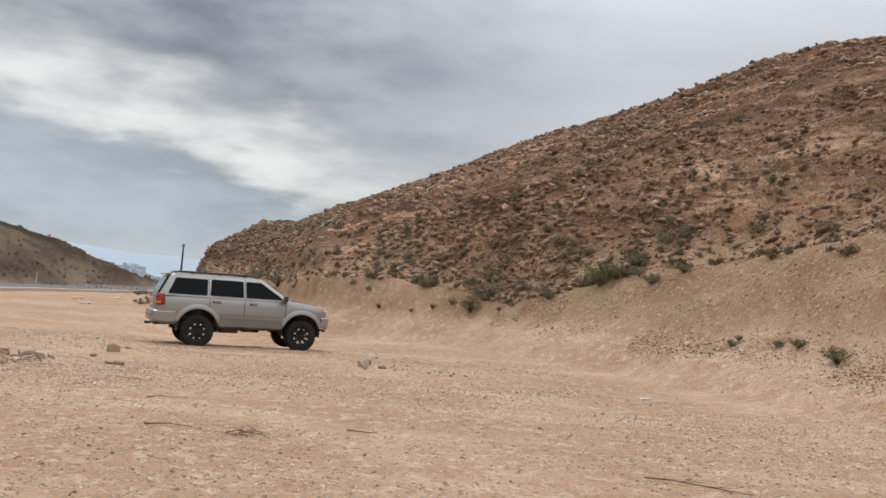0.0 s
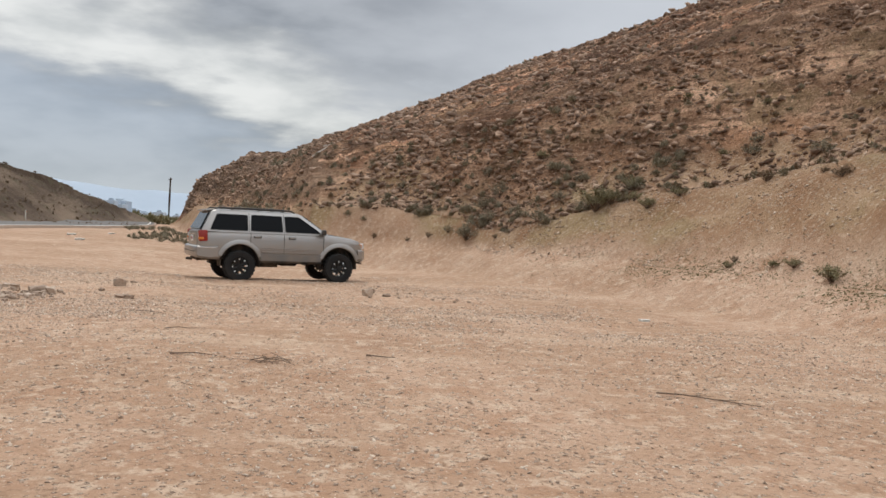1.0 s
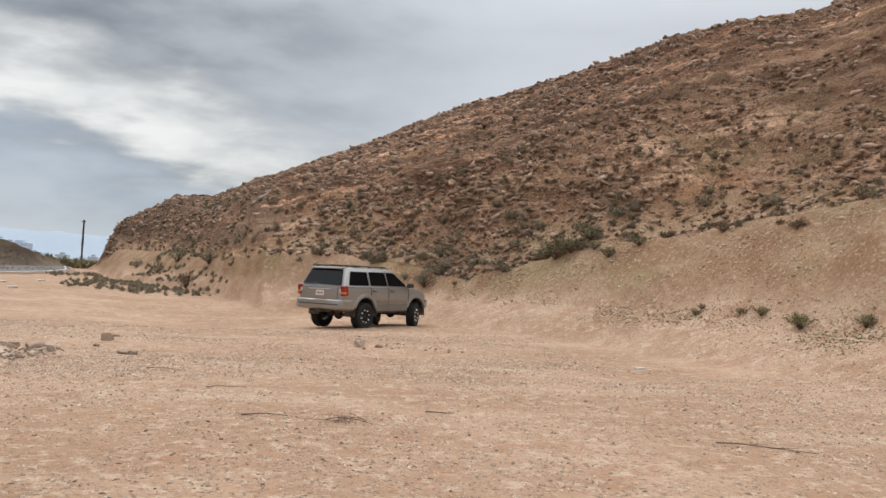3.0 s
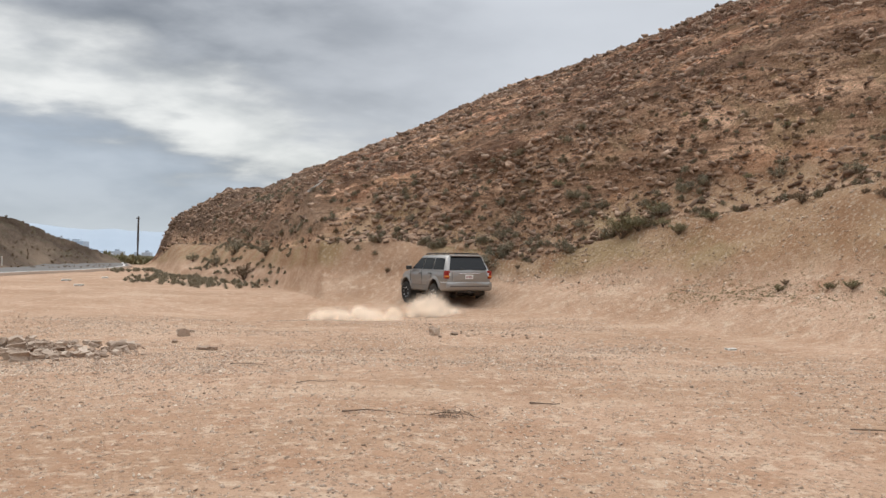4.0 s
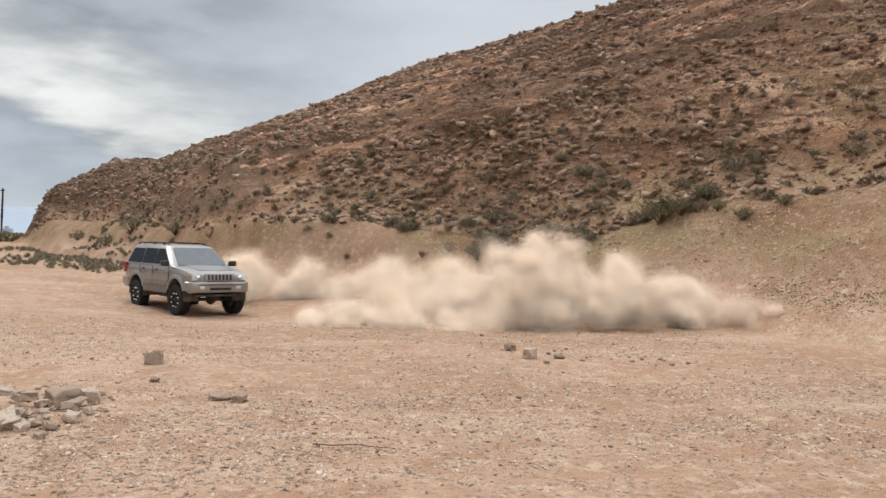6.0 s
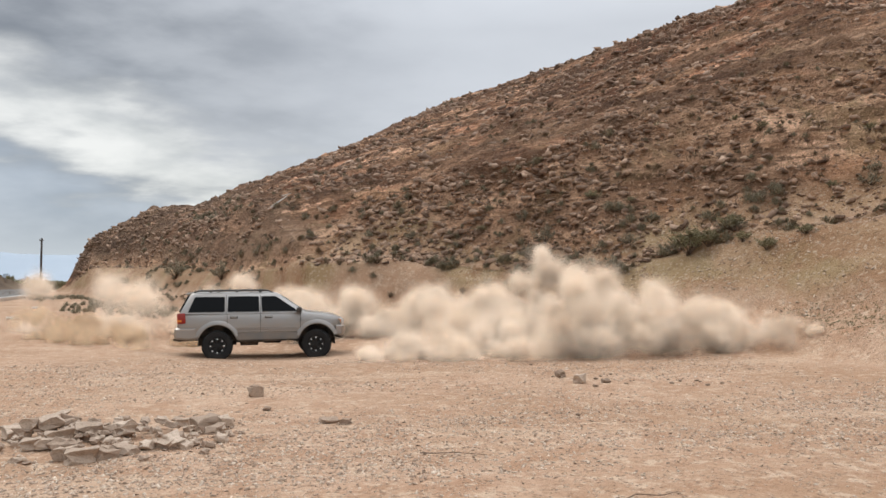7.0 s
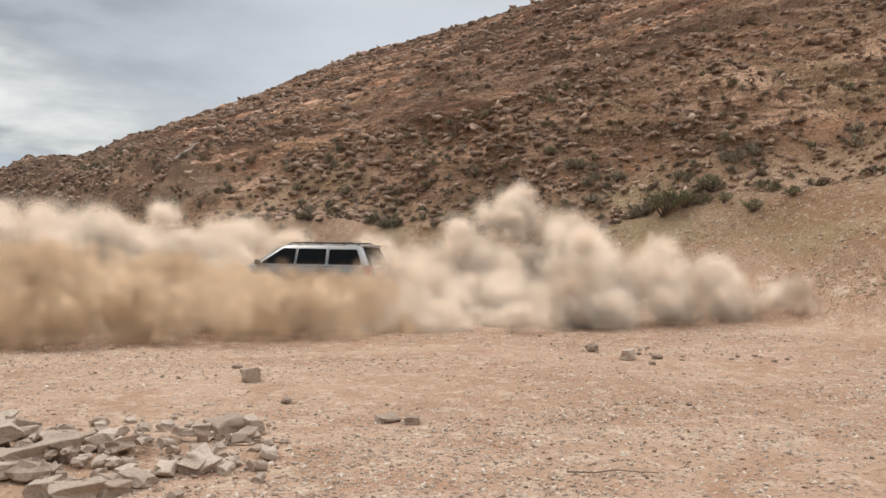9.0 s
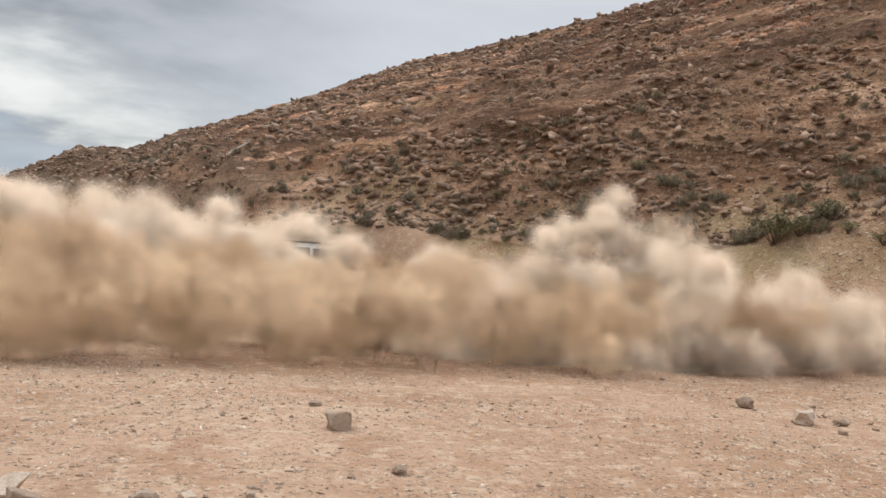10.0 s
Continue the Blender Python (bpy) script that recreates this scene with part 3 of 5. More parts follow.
def build_wheel(parent, x, y):
    side = 1 if y > 0 else -1
    wheel = new("wheel")
    wheel.parent = parent
    prof = [(0.235, -0.125), (0.30, -0.14), (0.375, -0.135), (0.398, -0.11), (0.405, -0.04), (0.405, 0.04), (0.398, 0.11), (0.375, 0.135), (0.30, 0.14), (0.235, 0.125)]
    bm = lathe(prof, 48)
    for k in range(26):
        for row, off in ((-0.085, 0), (0, 0.5), (0.085, 0.25)):
            a = 2 * math.pi * (k + off) / 26
            slab(0, 0, 0, 0.026, 0.07, 0.055, 0, (0, 0, 0), bm)
            verts = list(bm.verts)[-8:]
            bmesh.ops.transform(bm, matrix=pose(math.cos(a) * 0.407, row, math.sin(a) * 0.407, 0, -math.degrees(a), 0), verts=verts)
    part("tyre", bm, M["rubber"], wheel, "black knobbly all-terrain tyre", True)
    o = side * 0.10
    bm = lathe([(0.238, side * 0.128), (0.225, side * 0.12), (0.215, side * 0.07), (0.205, -side * 0.10), (0.238, -side * 0.12)], 40)
    rim = part("rim", bm, M["black_rim"], wheel, "gloss black alloy rim with bright bolts", True)
    bm = bmesh.new()
    for k in range(8):
        a = 2 * math.pi * k / 8
        for da in (-0.13, 0.13):
            p0 = (math.cos(a) * 0.05, o * 0.8, math.sin(a) * 0.05)
            p1 = (math.cos(a + da) * 0.215, o, math.sin(a + da) * 0.215)
            tube([p0, p1], [0.022, 0.016], 6, bm)
    part("spokes", bm, M["black_rim"], wheel, "", True)
    part("hub_cap", lathe([(0.0001, o * 1.1), (0.05, o * 1.08), (0.065, o * 0.9), (0.07, 0)], 20), M["black_rim"], wheel, "", True)
    for k in range(8):
        a = 2 * math.pi * (k + 0.5) / 8
        bm = bmesh.new()
        bmesh.ops.create_icosphere(bm, subdivisions=1, radius=0.023, matrix=pose(math.cos(a) * 0.185, side * 0.128, math.sin(a) * 0.185))
        part("bolt", bm, M["bright_bolt"], wheel, "bright steel bolt")
    part("brake_disc", lathe([(0.0001, 0.0), (0.15, 0.0), (0.15, -side * 0.03), (0.0001, -side * 0.03)], 24), M["under"], wheel)
    wheel.location = (x, y, 0.405)
    return wheel


def build_car():
    car = new("car")
    tagged(car, "dusty silver five-door off-road wagon with lifted black wheels", "car")

    def half(w, zb, zt, bulge=1.0):
        return [(0, zb), (w * 0.86, zb), (w * 0.955, zb + 0.05), (w * 0.985 * bulge, zb + 0.18), (w * bulge, 0.93), (w * 0.992, 1.08), (w * 0.975, zt - 0.10),
                (w * 0.935, zt - 0.025), (w * 0.84, zt), (w * 0.5, zt + 0.018), (0, zt + 0.025)]

    st = [(-2.40, .78, .70, 1.20), (-2.37, .855, .64, 1.285), (-2.25, .89, .58, 1.30), (-1.9, .905, .55, 1.305), (-1.2, .912, .53, 1.305), (-0.4, .915, .53, 1.305), (0.5, .915, .53, 1.305),
          (0.98, .908, .53, 1.305), (1.10, .905, .54, 1.298), (1.45, .895, .58, 1.262), (1.80, .872, .64, 1.215), (1.98, .835, .68, 1.165), (2.06, .77, .70, 1.10), (2.085, .70, .72, 1.03)]
    body = part("body", loft([(x, half(w, zb, zt)) for x, w, zb, zt in st]), M["silver"], car, "dusty silver metal body", True)
    cut = []
    for x, y in WHEELS:
        bm = bmesh.new()
        bmesh.ops.create_cone(bm, segments=40, cap_ends=True, radius1=0.515, radius2=0.515, depth=0.62, matrix=pose(x, y * 1.02, 0.47, 90))
        cut.append(part("cutter", bm, M["under"]))
    carve(body, cut)
    for x, y in WHEELS:
        s = 1 if y > 0 else -1
        well = lathe([(0.513, s * 0.915), (0.513, s * 0.50), (0.0001, s * 0.50)], 40)
        bmesh.ops.delete(well, geom=[v for v in well.verts if v.co.z < -0.12], context="VERTS")
        bmesh.ops.transform(well, matrix=pose(x, 0, 0.47), verts=well.verts)
        part("wheel_well", well, M["under"], body, "dark wheel arch liner", True)
        # wide flare round the arch
        bm = bmesh.new()
        rings = []
        for k in range(25):
            a = radians(-14 + 208 * k / 24)
            c, q = math.cos(a), math.sin(a)
            rings.append([bm.verts.new((x + c * r, s * w, 0.47 + q * r)) for r, w in ((0.508, 0.86), (0.508, 0.928), (0.525, 0.938), (0.585, 0.930), (0.63, 0.905), (0.60, 0.86))])
        for a, b in zip(rings, rings[1:]):
            for j in range(5):
                bm.faces.new((a[j], b[j], b[j + 1], a[j + 1]))
        bmesh.ops.delete(bm, geom=[v for v in bm.verts if v.co.z < 0.60], context="VERTS")
        part("fender_flare", bm, M["silver"], car, "silver wheel arch flare", True)

    # cabin: a tapered box with slanting ends
    bm = bmesh.new()
    rows = [(1.285, -2.362, 1.10, 0.876), (1.81, -2.09, 0.33, 0.700), (1.855, -2.02, 0.22, 0.64), (1.882, -1.85, 0.05, 0.50)]
    rings = []
    for z, x0, x1, w in rows:
        rings.append([bm.verts.new(p) for p in ((x0, -w * 0.94, z), (x0 + 0.10, -w, z), (x1 - 0.16, -w, z), (x1, -w * 0.86, z), (x1 + 0.03, 0, z), (x1, w * 0.86, z), (x1 - 0.16, w, z), (x0 + 0.10, w, z), (x0, w * 0.94, z), (x0 - 0.03, 0, z))])
    for a, b in zip(rings, rings[1:]):
        for k in range(10):
            bm.faces.new((a[k], a[(k + 1) % 10], b[(k + 1) % 10], b[k]))
    bm.faces.new(rings[-1]), bm.faces.new(rings[0][::-1])
    cabin = part("cabin", bm, M["silver"], car, "silver roof and pillars", True)
    for s in (-1, 1):
        panes = (("rear_quarter_window", [(-2.13, 1.345), (-1.18, 1.345), (-1.18, 1.735), (-1.95, 1.735)]),
                 ("rear_door_window", [(-1.08, 1.345), (-0.245, 1.345), (-0.265, 1.745), (-1.06, 1.745)]),
                 ("front_door_window", [(-0.155, 1.345), (0.80, 1.345), (0.72, 1.42), (0.235, 1.745), (-0.165, 1.745)]))
        for nm, o in panes:
            part("window_seal", side_pane(rounded([(x + (0.018 if x > (o[0][0] + o[1][0]) / 2 else -0.018), z + (0.016 if z > 1.5 else -0.016)) for x, z in o]), s, 0.006, 0.02), M["black_trim"], cabin)
            part(nm, side_pane(rounded(o), s, 0.011, 0.012), M["tint"], cabin, "dark tinted side window")
        for x in (-1.13, -0.205):
            part("pillar_line", side_pane([(x - 0.006, 1.30), (x + 0.006, 1.30), (x + 0.006, 1.80), (x - 0.006, 1.80)], s, 0.004, 0.01), M["black_trim"], cabin)
        # door shut lines, sill strips, handles
        for x in (-1.10, -0.20, 0.90):
            z0 = 0.93 if x < -1 else 0.60
            part("door_gap", slab(x, s * 0.913, (z0 + 1.29) / 2, 0.010, 0.012, 1.27 - z0), M["black_trim"], body)
        for z, wd in ((0.80, 0.028), (0.855, 0.020), (0.90, 0.016)):
            part("side_moulding", slab(0.0, s * 0.925, z, 1.62, 0.028, wd, 0.006), M["silver"], car, "ribbed silver door moulding")
        part("lower_cladding", slab(0.0, s * 0.912, 0.66, 1.66, 0.03, 0.20, 0.012), M["cladding"], car, "grey lower door cladding")
        part("rocker_panel", slab(0.0, s * 0.86, 0.545, 1.70, 0.10, 0.06, 0.015), M["under"], car)
        for x in (-1.02, -0.08):
            part("door_handle", slab(x + 0.10, s * 0.925, 1.19, 0.17, 0.03, 0.038, 0.012), M["silver"], body, "silver pull handle")
            part("handle_recess", slab(x + 0.10, s * 0.910, 1.185, 0.20, 0.012, 0.06, 0.004), M["black_trim"], body)
        mir = part("side_mirror", slab(0.86, s * 1.00, 1.375, 0.13, 0.22, 0.15, 0.04, (0, 0, s * 12)), M["black_trim"], car, "black door mirror", True)
        part("mirror_glass", slab(0.795, s * 1.012, 1.375, 0.006, 0.16, 0.11, 0, (0, 0, s * 12)), M["clear_glass"], mir)
        # lamps
        tl = part("tail_light", slab(-2.31, s * 0.83, 1.165, 0.22, 0.155, 0.29, 0.03, (0, -4, 0)), M["red_lens"], car, "red rear lamp", True)
        part("indicator", slab(-2.36, s * 0.842, 1.10, 0.13, 0.14, 0.065, 0.015), M["amber_lens"], tl, "amber lamp segment")
        part("reverse_lamp", slab(-2.41, s * 0.755, 1.165, 0.04, 0.05, 0.10, 0.01), M["lens"], tl)
        hl = part("headlight", slab(2.03, s * 0.62, 1.035, 0.12, 0.30, 0.165, 0.035, (0, -8, -s * 22)), M["lens"], car, "clear glass headlamp", True)
        bm = bmesh.new()
        bmesh.ops.create_icosphere(bm, subdivisions=2, radius=0.06, matrix=pose(2.085, s * 0.60, 1.035))
        part("bulb_housing", bm, M["chrome"], hl, "", True)
        part("turn_signal", slab(2.0, s * 0.775, 1.03, 0.11, 0.055, 0.13, 0.02, (0, 0, -s * 30)), M["amber_lens"], hl, "amber corner lamp")
        # roof rails
        rail = part("roof_rail", tube([(-2.0, s * 0.60, 1.855), (-1.9, s * 0.60, 1.915), (-0.2, s * 0.585, 1.925), (0.02, s * 0.57, 1.915), (0.15, s * 0.56, 1.862)], [0.016, 0.021, 0.021, 0.02, 0.014], 8), M["black_trim"], car, "black roof rail", True)
        for x in (-1.55, -0.85, -0.2):
            part("rail_foot", slab(x, s * 0.59, 1.895, 0.07, 0.03, 0.05, 0.01), M["black_trim"], rail)
        part("wiper", tube([(1.12, s * 0.25, 1.30), (0.98, s * 0.25 + 0.30, 1.365)], 0.010, 6), M["black_trim"], car)
        part("fog_lamp", slab(2.165, s * 0.52, 0.775, 0.04, 0.14, 0.085, 0.02), M["lens"], car, "round fog lamp in the bumper")
        part("mud_flap", slab(-1.86, s * 0.80, 0.52, 0.02, 0.20, 0.22, 0.006), M["under"], car)
    for x in (-1.35, -0.45):
        part("roof_crossbar", slab(x, 0, 1.935, 0.06, 1.17, 0.028, 0.010), M["black_trim"], car, "black roof rack bar")

    # glass at both ends, set on the slanting faces
    def end_pane(name, x0, x1, w0, w1, z0, z1, out, mat, label):
        bm = bmesh.new()
        d = Vector((z1 - z0, 0, -(x1 - x0))).normalized() * (1 if x0 > 0 else -1)
        d = d if (x0 > 0) == (d.x > 0) else -d
        pts = rounded([(-w0, 0), (w0, 0), (w1, 1), (-w1, 1)], 0.06)
        bow = 0.032 if x0 > 0 else -0.032
        f = [bm.verts.new(Vector((x0 + (x1 - x0) * v + bow * (1 - (u / w0) ** 2), u, z0 + (z1 - z0) * v)) + d * out) for u, v in pts]
        b = [bm.verts.new(v.co - d * 0.045) for v in f]
        bm.faces.new(f), bm.faces.new(b[::-1])
        for k in range(len(f)):
            bm.faces.new((f[k], b[k], b[(k + 1) % len(f)], f[(k + 1) % len(f)]))
        return part(name, bm, M[mat], cabin, label)

    end_pane("windscreen", 1.05, 0.37, 0.71, 0.585, 1.325, 1.79, 0.010, "clear_glass", "slanting windscreen")
    end_pane("rear_window", -2.345, -2.105, 0.735, 0.60, 1.325, 1.775, 0.046, "hatch_glass", "dark rear hatch glass")
    part("rear_spoiler", slab(-2.12, 0, 1.842, 0.22, 1.20, 0.035, 0.014, (0, -8, 0)), M["silver"], cabin)

    # tail: hatch, chrome strip, plate, bumper, exhaust
    gate = part("tailgate", slab(-2.405, 0, 1.075, 0.05, 1.30, 0.40, 0.018), M["silver"], car, "silver tailgate", True)
    part("gate_strip", slab(-2.438, 0, 1.20, 0.025, 0.86, 0.028, 0.01), M["chrome"], gate, "bright strip")
    part("rear_wiper", tube([(-2.38, 0.02, 1.335), (-2.36, 0.34, 1.40)], 0.009, 6), M["black_trim"], gate)
    plate = part("number_plate", slab(-2.44, 0, 1.085, 0.012, 0.31, 0.155, 0.004), M["plate_white"], gate, "white number plate with coloured bars")
    for k in range(5):
        part("plate_mark", slab(-2.4475, -0.10 + 0.05 * k, 1.08, 0.004, 0.03, 0.06), M["plate_bar"], gate)
    bm = loft([(-2.50, [(0, .64), (.74, .64), (.80, .70), (.80, .84), (.74, .87), (0, .87)]), (-2.45, [(0, .60), (.84, .60), (.90, .66), (.90, .87), (.84, .905), (0, .905)]),
               (-2.15, [(0, .57), (.88, .57), (.928, .62), (.928, .88), (.90, .90), (0, .90)]), (-1.93, [(0, .58), (.88, .58), (.925, .63), (.925, .88), (.90, .90), (0, .90)])])
    rb = part("rear_bumper", bm, M["silver"], car, "silver wrap-round rear bumper", True)
    part("bumper_lip", slab(-2.49, 0, 0.755, 0.04, 1.52, 0.028, 0.008), M["black_trim"], rb)
    part("bumper_strip", slab(-2.20, -0.93, 0.862, 0.42, 0.012, 0.018, 0.004), M["chrome"], rb)
    part("bumper_strip", slab(-2.20, 0.93, 0.862, 0.42, 0.012, 0.018, 0.004), M["chrome"], rb)
    part("tow_hitch", slab(-2.50, 0, 0.535, 0.16, 0.08, 0.07, 0.01), M["under"], car)
    part("hitch_bar", slab(-2.36, 0, 0.555, 0.07, 0.9, 0.07, 0.015), M["under"], car)

    # nose: grille, bumper, skid plate
    grille = part("grille", slab(2.085, 0, 1.04, 0.05, 0.84, 0.20, 0.02, (0, -8, 0)), M["silver"], car, "silver seven-slot grille", True)
    for k in range(7):
        part("grille_slot", slab(2.112, -0.315 + 0.105 * k, 1.04, 0.012, 0.058, 0.155, 0.004, (0, -8, 0)), M["black_trim"], grille)
    bm = loft([(1.90, [(0, .64), (.86, .64), (.905, .70), (.905, .90), (.88, .925), (0, .925)]), (2.05, [(0, .62), (.83, .62), (.88, .68), (.88, .90), (.84, .925), (0, .925)]),
               (2.15, [(0, .64), (.70, .64), (.75, .70), (.75, .89), (.70, .915), (0, .915)]), (2.18, [(0, .69), (.60, .69), (.64, .74), (.64, .87), (.60, .89), (0, .89)])])
    fb = part("front_bumper", bm, M["silver"], car, "silver front bumper", True)
    part("bumper_strip", slab(2.175, 0, 0.845, 0.02, 1.25, 0.02, 0.005), M["black_trim"], fb)
    part("air_intake", slab(2.165, 0, 0.735, 0.04, 0.62, 0.075, 0.01), M["black_trim"], fb)
    part("skid_plate", slab(1.98, 0, 0.585, 0.30, 1.3, 0.05, 0.015, (0, 14, 0)), M["under"], car)
    for s in (-1, 1):
        part("tow_hook", tube([(2.12, s * 0.42, 0.60), (2.20, s * 0.42, 0.60), (2.20, s * 0.36, 0.60), (2.12, s * 0.36, 0.60)], 0.014, 6), M["under"], car)
    bon = part("bonnet_line", slab(1.50, 0, 1.274, 0.74, 1.02, 0.012, 0.004, (0, 8.0, 0)), M["silver"], car, "raised silver bonnet panel")

    # underside: axles, shafts, exhaust
    for x in (-1.36, 1.36):
        ax = part("axle", tube([(x, -0.72, 0.405), (x, 0.72, 0.405)], 0.05, 10), M["under"], car, "", True)
        bm = bmesh.new()
        bmesh.ops.create_icosphere(bm, subdivisions=2, radius=0.15, matrix=pose(x, 0.12, 0.405))
        part("differential", bm, M["under"], ax, "", True)
        for s in (-1, 1):
            part("shock_absorber", tube([(x + 0.12, s * 0.55, 0.36), (x + 0.20, s * 0.48, 0.80)], 0.03, 8), M["under"], car)
            part("control_arm", tube([(x, s * 0.5, 0.38), (x - math.copysign(0.75, x), s * 0.45, 0.52)], 0.025, 6), M["under"], car)
    part("chassis", slab(0, 0, 0.56, 3.7, 1.15, 0.10, 0.02), M["under"], car)
    part("silencer", tube([(-0.75, -0.42, 0.47), (-0.25, -0.42, 0.47)], 0.10, 14), M["under"], car, "", True)
    part("exhaust_pipe", tube([(0.9, -0.3, 0.52), (-0.25, -0.42, 0.48), (-0.75, -0.42, 0.48), (-1.3, -0.55, 0.62), (-2.2, -0.62, 0.56), (-2.42, -0.62, 0.55)], 0.032, 8), M["under"], car, "", True)
    part("transfer_case", slab(0.15, 0.05, 0.48, 0.5, 0.4, 0.16, 0.05), M["under"], car)
    wheels = [build_wheel(car, x, y) for x, y in WHEELS]
    return car, wheels


CAR, CAR_WHEELS = build_car()


# ---- stones, scrub and litter ----
def rng(seed):
    return np.random.RandomState(seed)


ICO = bmesh.new()
bmesh.ops.create_icosphere(ICO, subdivisions=1, radius=1)
ICO.verts.ensure_lookup_table()
ICO_V = np.array([v.co[:] for v in ICO.verts])
ICO_F = np.array([[v.index for v in f.verts] for f in ICO.faces])
ICO.free()
OCT_V = np.array([(1, 0, 0), (-1, 0, 0), (0, 1, 0), (0, -1, 0), (0, 0, 1), (0, 0, -1)], float)
OCT_F = np.array([(0, 2, 4), (2, 1, 4), (1, 3, 4), (3, 0, 4), (2, 0, 5), (1, 2, 5), (3, 1, 5), (0, 3, 5)])
BOX_V = np.array([(x, y, z) for x in (-1, 1) for y in (-1, 1) for z in (-1, 1)], float) * 0.75
BOX_F = np.array([(0, 1, 3), (0, 3, 2), (4, 6, 7), (4, 7, 5), (0, 4, 5), (0, 5, 1), (2, 3, 7), (2, 7, 6), (0, 2, 6), (0, 6, 4), (1, 5, 7), (1, 7, 3)])


def spin_matrices(r, n, tilt=1.0, strike=None):
    """Random turns, mostly about the upright; strike: the bearing round which they gather."""
    a, b, c = r.uniform(0, 6.283, n), r.normal(0, 0.5 * tilt, n), r.normal(0, 0.5 * tilt, n)
    if strike is not None:
        a = r.normal(strike, 0.45, n)
    ca, sa, cb, sb, cc, sc = np.cos(a), np.sin(a), np.cos(b), np.sin(b), np.cos(c), np.sin(c)
    z, o = np.zeros(n), np.ones(n)
    A = np.array([[ca, -sa, z], [sa, ca, z], [z, z, o]])
    B = np.array([[cb, z, sb], [z, o, z], [-sb, z, cb]])
    C = np.array([[o, z, z], [z, cc, -sc], [z, sc, cc]])
    return np.einsum("ijn,jkn,kln->nil", A, B, C)


def scatter(name, seed, xs, ys, sizes, base_v, base_f, material, squash=(1.0, 0.8, 0.6), sink=0.25, jitter=0.25, tilt=1.0, strike=None):
    """Many small stones as one object."""
    r = rng(seed)
    n = len(xs)
    z, _ = land(xs, ys)
    v = base_v[None] * (1 + r.uniform(-jitter, jitter, (n, len(base_v), 3)))
    v = v * (np.array(squash) * r.uniform(0.75, 1.3, (n, 1, 3)))
    v = np.einsum("nij,nkj->nki", spin_matrices(r, n, tilt, strike), v) * sizes[:, None, None]
    v = v + np.stack([xs, ys, z + sizes * squash[2] * (1 - 2 * sink)], -1)[:, None]
    f = base_f[None] + (np.arange(n) * len(base_v))[:, None, None]
    me = bpy.data.meshes.new(name)
    V, F = v.reshape(-1, 3), f.reshape(-1, 3)
    me.vertices.add(len(V))
    me.vertices.foreach_set("co", V.astype(np.float32).ravel())
    me.loops.add(F.size)
    me.loops.foreach_set("vertex_index", F.ravel().astype(np.int32))
    me.polygons.add(len(F))
    me.polygons.foreach_set("loop_start", np.arange(0, F.size, 3, dtype=np.int32))
    me.update(calc_edges=True)
    me.materials.append(material)
    return new(name, me)


def polar(r, n, a0, a1, r0, r1):
    a, q = np.radians(r.uniform(a0, a1, n)), np.sqrt(r.uniform(r0 ** 2, r1 ** 2, n))
    return q * np.sin(a), q * np.cos(a)


def hill_spots(seed, n, a0, a1, lo, hi, power=1.0):
    """Places on the hill between fractions lo and hi of the way from the bank's crest to the ridge."""
    r = rng(seed)
    az = r.uniform(a0, a1, n)
    rc, rm, rr = (np.interp(az, HILL[:, 0], HILL[:, i]) for i in (3, 5, 7))
    u = lo + (hi - lo) * r.uniform(0, 1, n) ** power
    q = np.where(u < 0.4, rc + (rm - rc) * u / 0.4, rm + (rr - rm) * (u - 0.4) / 0.6)
    return q * np.sin(np.radians(az)), q * np.cos(np.radians(az)), r


